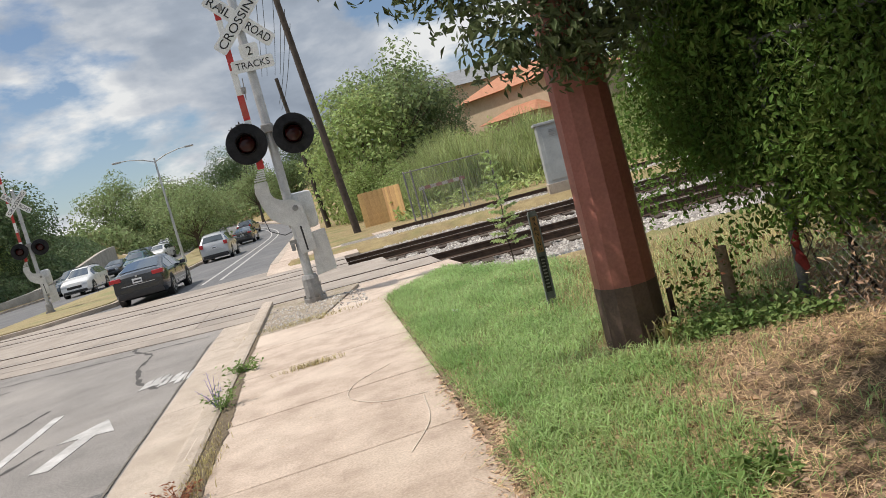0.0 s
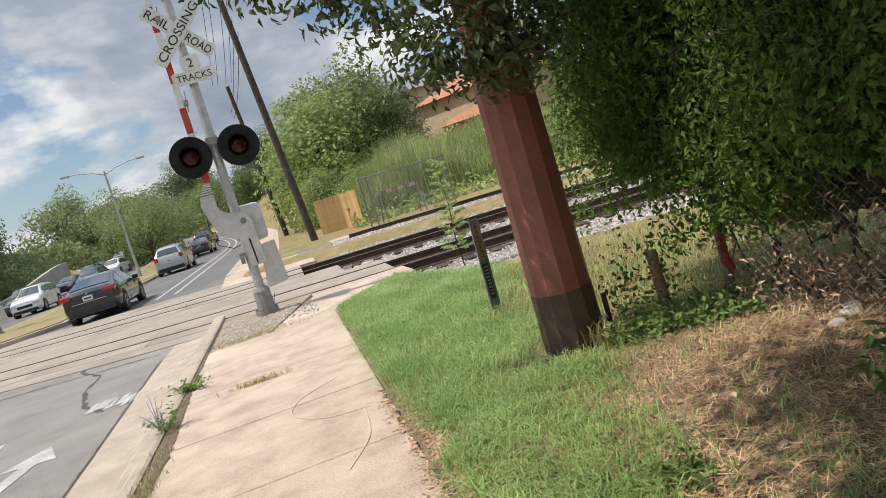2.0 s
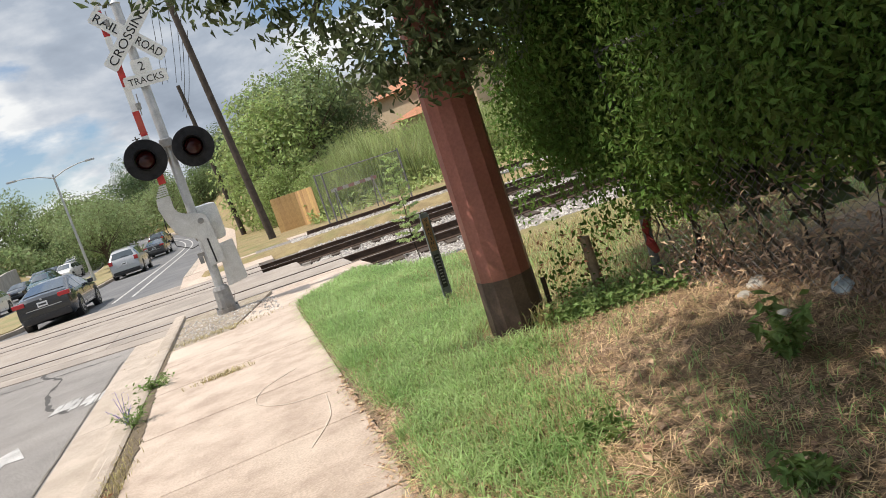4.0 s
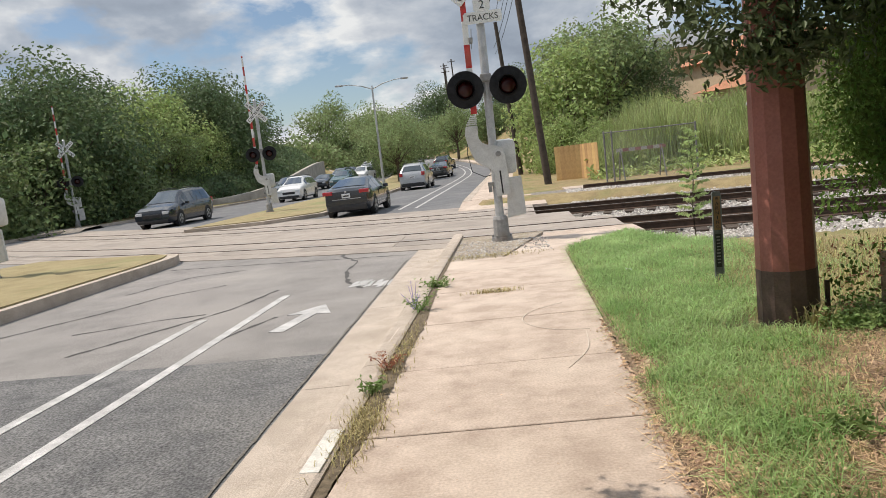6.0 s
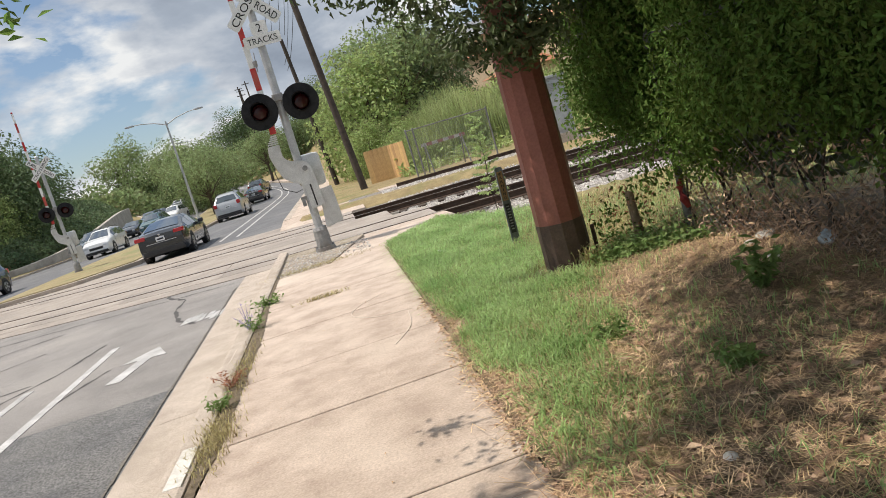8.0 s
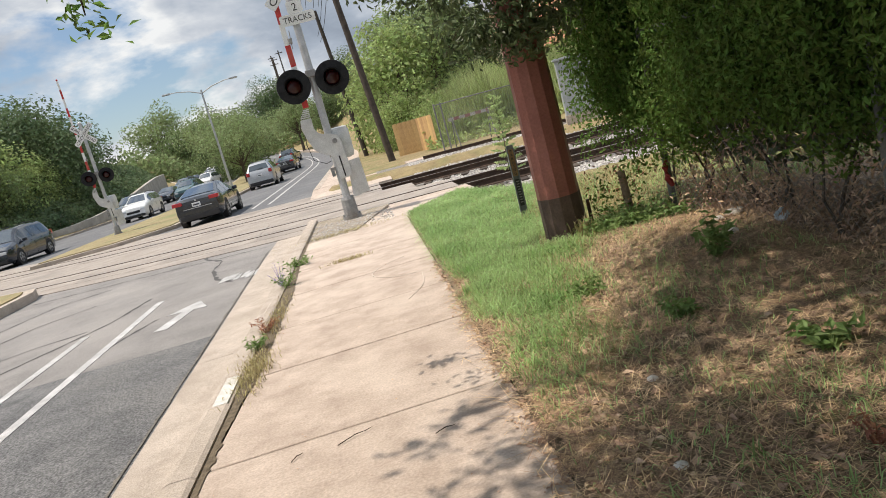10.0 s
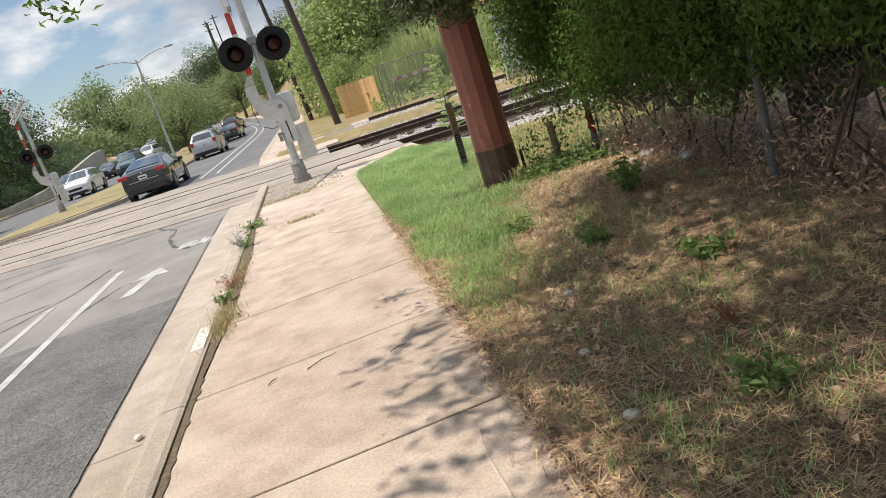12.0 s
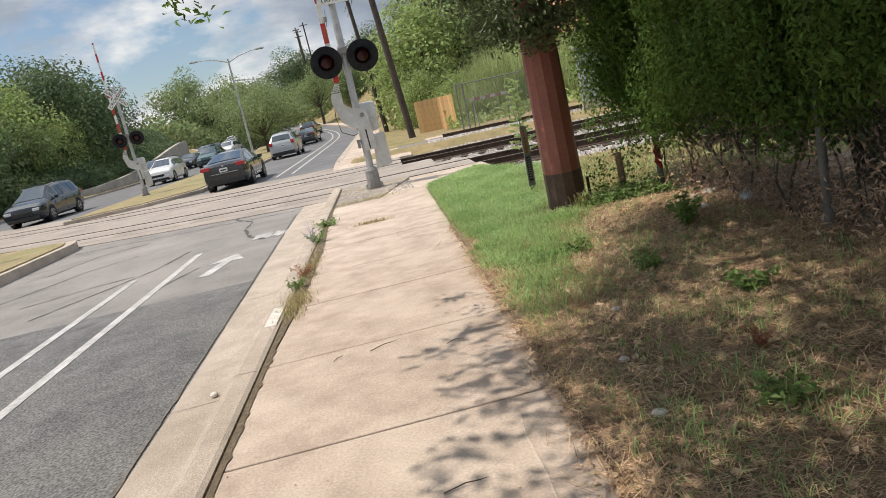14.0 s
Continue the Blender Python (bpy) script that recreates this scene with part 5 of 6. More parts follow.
OAK_SKIRT = [(2.15, 4.35, 2.10, 0.42), (1.85, 4.4, 2.15, 0.38), (2.5, 4.4, 2.15, 0.45), (1.6, 4.4, 2.45, 0.36), (1.3, 4.4, 2.65, 0.34), (0.95, 4.4, 2.82, 0.30), (0.62, 4.4, 2.98, 0.26), (0.25, 4.4, 3.15, 0.24), (-0.1, 4.4, 3.32, 0.22), (0.5, 4.4, 3.25, 0.30), (0.95, 4.4, 3.15, 0.34), (1.3, 4.4, 3.05, 0.34), (2.75, 4.5, 2.45, 0.5), (2.0, 4.35, 2.6, 0.5), (2.6, 4.6, 3.0, 0.6), (1.5, 4.3, 2.85, 0.36), (3.0, 4.5, 3.4, 0.7), (2.2, 4.3, 3.3, 0.6)]
oak()


# ---- utility poles, lamps and lines ----
def utility_pole(x, y, hgt, r, label):
    z = float(ground_z(x, y))
    p = thing("utility_pole", label, "utility pole", pose(x, y, z, 0, -4.0 if y < 60 else -1.0), "utility poles")
    b = bmesh.new()
    rod(b, (0, 0, -0.4), (0, 0, hgt), r, r * 0.7, 14)
    part("pole", b, M_WOODPOLE, p, "", True)
    if y > 60:
        part("crossarm", box(bmesh.new(), (0, 0.12, hgt - 0.5), (1.5, 0.1, 0.12), 0.01), M_WOODPOLE, p)
    for k in (-0.95, -0.4, 0.4, 0.95) if y > 60 else ():
        b = bmesh.new()
        rod(b, (k * 0.7, 0.12, hgt - 0.44), (k * 0.7, 0.12, hgt - 0.30), 0.04, 0.03, 8)
        part("insulator", b, M_GALV, p)
    return p


utility_pole(1.72, 30.3, 13.5, 0.165, "tall dark wooden utility pole leaning over the bank")
utility_pole(0.75, 47.0, 10.0, 0.17, "dark wooden utility pole beyond the first")
for dx, dy, hh in ((0, 0, 12.0), (0.9, 6, 12.2), (-1.1, 14, 11.0), (-2.0, 22, 11.6)):
    utility_pole(-10.2 + dx, 135 + dy, hh + 2.5, 0.17, "dark wooden utility pole far down the road")


def cables():
    w = thing("overhead_cables", "thin black overhead cables sagging between the poles", "cable")
    for k, (dx, z0, z1) in enumerate(((-0.95, 13.0, 10.3), (-0.4, 13.1, 10.3), (0.4, 13.0, 10.2), (0.95, 13.0, 10.2), (0.0, 9.6, 8.4), (0.1, 9.0, 8.0))):
        b = bmesh.new()
        pts = []
        for i in range(13):
            u = i / 12
            pts.append((1.25 + dx * 0.6 - 1.45 * u, 30.4 + 16.7 * u, z0 + (z1 - z0) * u - 0.9 * 4 * u * (1 - u) * 0.4))
        tube(b, pts, [0.014] * 13, 5)
        part("cable", b, M_CABLE, w)
    return w


cables()


def street_lamp(x, y, hgt, label, s=1.0):
    z = float(ground_z(x, y)) + 0.3
    p = thing("street_lamp", label, "street lamp", pose(x, y, z), "street lamps")
    b = bmesh.new()
    rod(b, (0, 0, -0.4), (0, 0, 0.5), 0.15, 0.14, 12)
    rod(b, (0, 0, 0.5), (0, 0, hgt + 0.15), 0.10, 0.06, 12)
    part("pole", b, M_GALV, p, "", True)
    for sg in (-1, 1):
        b = bmesh.new()
        tube(b, [(0, 0, hgt - 0.1), (sg * 0.8, 0, hgt + 0.22), (sg * 1.7, 0, hgt + 0.40), (sg * 2.3, 0, hgt + 0.43)], [0.045, 0.04, 0.035, 0.03], 8)
        arm = part("arm", b, M_GALV, p, "", True)
        b = bmesh.new()
        box(b, (sg * 2.5, 0, hgt + 0.42), (0.6, 0.26, 0.12), 0.04)
        part("lamp_head", b, M_GALV, arm, "grey lamp head", True)
    return p


street_lamp(-9.6, 53.0, 7.5, "grey double-arm street lamp on the island")
street_lamp(-13.5, 92.0, 8.0, "grey double-arm street lamp far down the island")


# ---- far fence, cabinet, barrier, wall, house ----
def cedar_fence():
    f = thing("board_fence", "new orange cedar board fence beside the bank", "fence")
    # one stretch faces the tracks, the next runs towards them
    stands = [(2.35 + 0.235 * i, 32.6 - 0.05 * i, -12 + 2 * (i % 2)) for i in range(5)] + [(3.42 + 0.083 * i, 32.1 - 0.23 * i, -66 + 3 * (i % 3)) for i in range(7)]
    base = None
    for px, py, turn in stands:
        m = pose(px, py, float(ground_z(px, py)), 0, 0, turn)
        if base is None:
            base = part("board", plate(bmesh.new(), [(-0.12, -0.1), (0.12, -0.1), (0.12, 1.5), (0.09, 1.56), (-0.09, 1.56), (-0.12, 1.5)], -0.01, 0.01), M_CEDAR, f)
            base.matrix_basis = m
        else:
            o = bpy.data.objects.new("board", base.data)
            scene.collection.objects.link(o)
            o.parent, o.matrix_basis = f, m


cedar_fence()


def cabinet():
    c = thing("equipment_cabinet", "grey metal railway equipment cabinet with louvred door", "cabinet", pose(8.2, 21.95, 0.22, 0, 0, -14))
    part("body", box(bmesh.new(), (0, 0, 1.0), (1.15, 0.8, 1.9), 0.03), M_CAB, c)
    part("roof", box(bmesh.new(), (0, 0, 1.99), (1.27, 0.94, 0.09), 0.02), M_CAB, c)
    d = part("door", box(bmesh.new(), (0, -0.41, 1.02), (0.88, 0.03, 1.66), 0.01), M_CAB, c)
    for i in range(5):
        part("louvre", box(bmesh.new(), (0, -0.43, 1.55 + 0.05 * i), (0.4, 0.02, 0.02), 0.004), M_DARKCAST, d)
    part("handle", box(bmesh.new(), (0.34, -0.44, 1.0), (0.03, 0.03, 0.2), 0.006), M_DARKCAST, d)
    part("plinth", box(bmesh.new(), (0, 0, -0.10), (1.2, 0.9, 0.38), 0.01), M_KERB, c)


cabinet()


def barricade():
    c = thing("barricade", "faded red and white striped barricade behind the fence panel", "barricade", pose(5.2, 27.2, float(ground_z(5.2, 27.2)), 0, 0, 8))
    for z in (1.15,):
        for i in range(8):
            part("stripe", box(bmesh.new(), (-0.84 + 0.24 * i, 0, z), (0.238, 0.03, 0.13), 0.0), M_FADEDRED if i % 2 else M_FADEDWHITE, c)
    for x in (-0.8, 0.8):
        b = bmesh.new()
        rod(b, (x, -0.35, 0), (x, 0.03, 1.25), 0.025, seg=6)
        rod(b, (x, 0.40, 0), (x, 0.03, 1.25), 0.025, seg=6)
        part("leg", b, M_FPOST, c)


barricade()


def retaining_wall():
    wl = thing("retaining_wall", "pale concrete retaining wall below the wooded bank", "wall", kind="structure")
    b = bmesh.new()
    n = 12
    rows = []
    for i in range(n + 1):
        y = 52 + i * 3.4
        x = float(left_edge(y)) - 0.9 + float(bend(y))
        zt = float(rise(y)) + 0.5 + 2.0 * float(sstep(52, 88, y))
        rows.append([b.verts.new(p) for p in ((x, y, -0.3 + float(rise(y))), (x, y, zt), (x - 0.4, y, zt), (x - 0.4, y, -0.3))])
    for r, s in zip(rows, rows[1:]):
        for k in range(4):
            b.faces.new((r[k], r[(k + 1) % 4], s[(k + 1) % 4], s[k]))
    bmesh.ops.recalc_face_normals(b, faces=b.faces[:])
    part("wall_face", b, M_WALLST, wl)


retaining_wall()


def house(x, y, rz, w, d, hgt, label, roof):
    z = float(ground_z(x, y)) - 0.2
    h = thing("house", label, "house", pose(x, y, z, 0, 0, rz))
    part("wall", box(bmesh.new(), (0, 0, hgt / 2), (w, d, hgt), 0.02), M_HOUSE, h)
    b = bmesh.new()
    e = 0.5
    peak = min(2.0, 0.18 * w)
    vs = [b.verts.new(p) for p in ((-w / 2 - e, -d / 2 - e, hgt), (w / 2 + e, -d / 2 - e, hgt), (w / 2 + e, d / 2 + e, hgt), (-w / 2 - e, d / 2 + e, hgt), (-w / 4, 0, hgt + peak), (w / 4, 0, hgt + peak))]
    for f in ((0, 1, 5, 4), (1, 2, 5), (2, 3, 4, 5), (3, 0, 4), (3, 2, 1, 0)):
        b.faces.new([vs[i] for i in f])
    bmesh.ops.recalc_face_normals(b, faces=b.faces[:])
    part("roof", b, roof, h)


house(20.8, 58, -58, 11, 8, 4.2, "tan stucco house with a terracotta roof on the bank", M_ROOF)
house(17.9, 54.5, -58, 5, 4, 1.8, "low tan outbuilding with a terracotta roof", M_ROOF)
house(17.3, 72, -8, 13, 9, 6.5, "tan house with a grey roof on the bank", M_ROOFGREY)


# ---- vehicles ----
SEDAN = dict(L=4.62, W=0.90, top=[(-2.31, 0.50), (-2.30, 0.96), (-2.18, 1.06), (-1.86, 1.10), (-0.80, 1.39), (-0.30, 1.44), (0.25, 1.43), (1.25, 1.02), (1.75, 0.90), (2.15, 0.76), (2.31, 0.50)], belt=[(-2.31, 0.92), (0, 0.92), (1.2, 0.90), (2.31, 0.72)], side=[(-1.42, -0.55), (-0.48, 0.72)], rear=(-1.78, -0.86), front=(0.36, 1.16), wheel=0.335, tail=(0.36, 0.14, 0.93))
SUV = dict(L=4.70, W=0.93, top=[(-2.35, 0.55), (-2.32, 1.00), (-2.22, 1.16), (-1.90, 1.56), (-1.70, 1.66), (-0.6, 1.72), (0.3, 1.69), (1.22, 1.17), (1.85, 1.06), (2.25, 0.88), (2.35, 0.55)], belt=[(-2.35, 1.10), (0, 1.06), (1.2, 1.02), (2.35, 0.82)], side=[(-2.0, -1.15), (-1.08, -0.25), (-0.18, 0.80)], rear=(-2.20, -1.93), front=(0.42, 1.16), wheel=0.36, tail=(0.22, 0.24, 1.02))
VAN = dict(L=5.1, W=0.98, top=[(-2.55, 0.55), (-2.52, 1.05), (-2.46, 1.25), (-2.25, 1.64), (-2.05, 1.74), (-0.6, 1.78), (0.5, 1.72), (1.55, 1.12), (2.1, 1.00), (2.45, 0.86), (2.55, 0.55)], belt=[(-2.55, 1.08), (0, 1.04), (1.4, 1.00), (2.55, 0.80)], side=[(-2.2, -1.3), (-1.22, -0.2), (-0.12, 0.95)], rear=(-2.46, -2.27), front=(0.62, 1.48), wheel=0.35, tail=(0.2, 0.26, 1.05))


def car(label, kind, paint, m, category="car", bare=False):
    c = thing("car", label, category, m, "cars on the road")
    L, W = kind["L"], kind["W"]
    tx, tz = zip(*kind["top"])
    bx, bz = zip(*kind["belt"])

    def section(y):
        zt, zb = float(np.interp(y, tx, tz)), float(np.interp(y, bx, bz))
        e = abs(y) / (L / 2)
        w = W * (1 - 0.13 * max(0, (e - 0.72) / 0.28) ** 2.2)
        zb = min(zb, zt - 0.05)
        k = min(1, max(0, (zt - zb - 0.08) / 0.42))
        low = 0.20 + 0.14 * max(0, (e - 0.86) / 0.14)
        xe = w * (0.90 - 0.23 * k)
        return [(w * 0.84, low), (w * 0.97, low + 0.10), (w, 0.52), (w * 0.985, 0.72), (w * 0.965, zb), (xe, zt - 0.03 - 0.05 * k), (xe * 0.86, zt - 0.012), (xe * 0.5, zt), (0, zt + 0.008)]

    ys = sorted(set([round(v, 3) for v in np.linspace(-L / 2, L / 2, 41)] + [round(a, 3) for a in tx]))
    b = bmesh.new()
    rows = []
    for y in ys:
        s = section(y)
        ring = [b.verts.new((-x, y, z)) for x, z in s] + [b.verts.new((x, y, z)) for x, z in s[-2::-1]]
        rows.append(ring)
    for r, q in zip(rows, rows[1:]):
        for i in range(len(r) - 1):
            b.faces.new((r[i], r[i + 1], q[i + 1], q[i]))
        b.faces.new((r[-1], r[0], q[0], q[-1]))
    b.faces.new(rows[0])
    b.faces.new(rows[-1][::-1])
    bmesh.ops.recalc_face_normals(b, faces=b.faces[:])
    body = part("body", b, paint, c, "", True)

    def patch(name, ya, yb, at, mat, lab, n=8, mm=2):
        """A panel lying just proud of the skin; at(y, v) gives a point for v from 0 to 1."""
        b = bmesh.new()
        g = [[b.verts.new(at(y, v)) for v in np.linspace(0, 1, mm + 1)] for y in np.linspace(ya, yb, n + 1)]
        for i in range(n):
            for j in range(mm):
                b.faces.new((g[i][j], g[i][j + 1], g[i + 1][j + 1], g[i + 1][j]))
        bmesh.ops.recalc_face_normals(b, faces=b.faces[:])
        bmesh.ops.solidify(b, geom=b.faces[:], thickness=0.006)
        return part(name, b, mat, c, lab, True)

    for sg in (-1, 1):
        for ya, yb in kind["side"]:
            def at(y, v, sg=sg):
                s = section(y)
                (x0, z0), (x1, z1) = s[4], s[5]
                v = 0.10 + 0.80 * v
                return (sg * (x0 + (x1 - x0) * v + 0.009), y, z0 + (z1 - z0) * v)
            patch("side_window", ya, yb, at, M_CARGLASS, "dark tinted side window")

    def top_at(y, v):
        s = section(y)
        xe = s[6][0] * 0.97
        x = (v * 2 - 1) * xe
        xs = [p[0] for p in s[:4:-1]]
        zs = [p[1] for p in s[:4:-1]]
        return (x, y, float(np.interp(abs(x), xs, zs)) + 0.012)

    def rear_at(y, v):
        x, yy, z = top_at(y, v)
        return (x, yy - 0.008, z)

    def front_at(y, v):
        x, yy, z = top_at(y, v)
        return (x, yy + 0.008, z)

    patch("rear_window", *kind["rear"], rear_at, M_CARGLASS, "dark rear window", 6, 6)
    patch("windscreen", *kind["front"], front_at, M_CARGLASS, "dark windscreen", 6, 6)
    wr = kind["wheel"]
    for sg in (-1, 1):
        for y in (-L * 0.30, L * 0.31):
            xo = sg * (W - 0.005)
            b = bmesh.new()
            rod(b, (xo - sg * 0.20, y, wr + 0.02), (xo + sg * 0.004, y, wr + 0.02), wr + 0.055, seg=26)
            part("wheel_arch", b, M_TRIM, c, "dark wheel arch", True)
            b = bmesh.new()
            rod(b, (xo - sg * 0.20, y, wr), (xo + sg * 0.012, y, wr), wr, seg=26)
            bmesh.ops.bevel(b, geom=[e for e in b.edges if len(e.link_faces) == 2 and any(len(f.verts) > 6 for f in e.link_faces)], offset=0.022, segments=2, affect="EDGES")
            wheel = part("wheel", b, M_TYRE, c, "black tyre", True)
            b = bmesh.new()
            rod(b, (xo + sg * 0.008, y, wr), (xo + sg * 0.018, y, wr), wr * 0.68, wr * 0.64, 24)
            part("rim", b, M_RIM, wheel, "silver alloy rim", True)
            for k in range(5):
                a = k * math.tau / 5 + 0.3
                b = bmesh.new()
                ca, sa = math.cos(a), math.sin(a)
                w2 = wr * 0.13
                pts = [(ca * wr * 0.2 - sa * w2, sa * wr * 0.2 + ca * w2), (ca * wr * 0.58 - sa * w2 * 1.3, sa * wr * 0.58 + ca * w2 * 1.3), (ca * wr * 0.58 + sa * w2 * 1.3, sa * wr * 0.58 - ca * w2 * 1.3), (ca * wr * 0.2 + sa * w2, sa * wr * 0.2 - ca * w2)]
                vs = [b.verts.new((xo + sg * 0.021, y + p, wr + q)) for p, q in pts]
                b.faces.new(vs)
                part("rim_gap", b, M_TRIM, wheel)
    tw, thh, tzc = kind["tail"]
    yb = -L / 2
    for sg in (-1, 1):
        b = box(bmesh.new(), (sg * (W * 0.80 - tw * 0.1), yb + 0.10, tzc), (tw, 0.30, thh), 0.03)
        part("tail_light", b, M_TAIL, c, "red tail light", True)
        b = box(bmesh.new(), (sg * W * 0.68, L / 2 - 0.16, kind["belt"][-1][1] - 0.08), (0.34, 0.30, 0.14), 0.04)
        part("headlight", b, M_LAMPCLR, c, "clear headlight", True)
        b = box(bmesh.new(), (sg * (W + 0.08), kind["front"][0] + 0.30, float(np.interp(kind["front"][0] + 0.3, bx, bz)) + 0.06), (0.2, 0.12, 0.14), 0.03)
        part("wing_mirror", b, paint, c, "", True)
        for ya, ye in kind["side"]:
            b = box(bmesh.new(), (sg * (W * 0.985 + 0.006), ya + 0.14, float(np.interp(ya, bx, bz)) - 0.09), (0.022, 0.17, 0.028), 0.008)
            part("door_handle", b, paint, c, "", True)
            b = box(bmesh.new(), (sg * (W * 0.985 + 0.001), ye + 0.03, 0.62), (0.012, 0.008, 0.56))
            part("door_gap", b, M_TRIM, c, "dark door gap")
    part("rear_bumper", box(bmesh.new(), (0, yb + 0.10, 0.36), (W * 1.62, 0.26, 0.20), 0.04), M_TRIM, c, "dark lower bumper", True)
    part("front_bumper", box(bmesh.new(), (0, -yb - 0.10, 0.34), (W * 1.55, 0.24, 0.16), 0.04), M_TRIM, c, "dark lower bumper", True)
    part("grille", box(bmesh.new(), (0, -yb - 0.03, 0.60), (W * 0.95, 0.10, 0.16), 0.02), M_TRIM, c, "dark grille", True)
    pz = tzc - thh * 0.5 - 0.06
    pl = part("number_plate", box(bmesh.new(), (0, yb - 0.012, pz), (0.31, 0.02, 0.155), 0.004), M_PLATE, c, "pale number plate")
    part("plate_bar", box(bmesh.new(), (0, yb - 0.024, pz - 0.005), (0.23, 0.004, 0.05)), M_TRIM, pl)
    part("trim_strip", box(bmesh.new(), (0, yb + 0.002, pz - 0.12), (W * 1.2, 0.03, 0.022), 0.005), M_RIM, c, "bright trim strip")
    part("badge", box(bmesh.new(), (0, yb - 0.004, pz + 0.15), (0.07, 0.02, 0.06), 0.008), M_RIM, c, "small chrome badge")
    if kind is not SEDAN:
        for sg in (-1, 1):
            b = bmesh.new()
            tube(b, [(sg * W * 0.58, y, float(np.interp(y, tx, tz)) + (0.05 if abs(y + 0.6) < 1.0 else 0.0)) for y in (-1.75, -1.55, -0.6, 0.2, 0.38)], [0.018] * 5, 6)
            part("roof_rail", b, M_TRIM, c, "dark roof rail", True)
        part("rear_wiper", box(bmesh.new(), (0.12, kind["rear"][0] - 0.01, tzc + 0.24), (0.4, 0.02, 0.02), 0.004), M_TRIM, c)
    return c


PAINT_DARK = gloss("dark blue-black car paint", (0.018, 0.022, 0.03), 0.22, coat=0.8)
PAINT_SILVER = gloss("silver car paint", (0.42, 0.43, 0.44), 0.28, 0.35, 0.7)
PAINT_WHITE = gloss("white car paint", (0.72, 0.72, 0.71), 0.25, coat=0.7)
PAINT_GREY = gloss("grey-blue car paint", (0.10, 0.13, 0.16), 0.25, 0.2, 0.7)
PAINT_TEAL = gloss("dark teal car paint", (0.05, 0.11, 0.12), 0.25, 0.2, 0.7)


def on_road(off, y, turn):
    return pose(off + float(bend(y)), y, ROAD_Z + float(rise(y)) + 0.002, 0, 0, turn - math.degrees(math.atan(-0.0052 * max(0, y - 60))) * -1)


dark_sedan = car("dark blue-black sedan on the grey road, seen from behind", SEDAN, PAINT_DARK, on_road(-5.9, 27.0, 0))
silver_suv = car("silver compact estate car driving away from the crossing", SUV, PAINT_SILVER, on_road(-6.2, 47.0, 0))
copy_thing(dark_sedan, on_road(-6.3, 66.0, 0))
car("black car far down the road", SUV, PAINT_DARK, on_road(-6.0, 88.0, 0))
van = car("dark minivan facing the crossing on the far carriageway", VAN, PAINT_DARK, on_road(-16.8, 33.6, 180))
white_suv = car("white sport utility car waiting behind the crossing signal", SUV, PAINT_WHITE, on_road(-15.4, 50.0, 180))
grey_suv = car("grey-blue sport utility car in the queue", SUV, PAINT_GREY, on_road(-18.4, 57.5, 180))
teal = car("dark teal pickup-sized car in the queue", SUV, PAINT_TEAL, on_road(-15.6, 66.0, 180))
copy_thing(dark_sedan, on_road(-18.6, 71.0, 180))
copy_thing(white_suv, on_road(-15.6, 79.0, 180))
tagged(copy_thing(grey_suv, on_road(-18.6, 83.0, 180)), "grey-blue car far back in the queue")
copy_thing(silver_suv, on_road(-15.8, 91.0, 180))
copy_thing(dark_sedan, on_road(-18.4, 96.0, 180))
copy_thing(white_suv, on_road(-15.8, 104.0, 180))


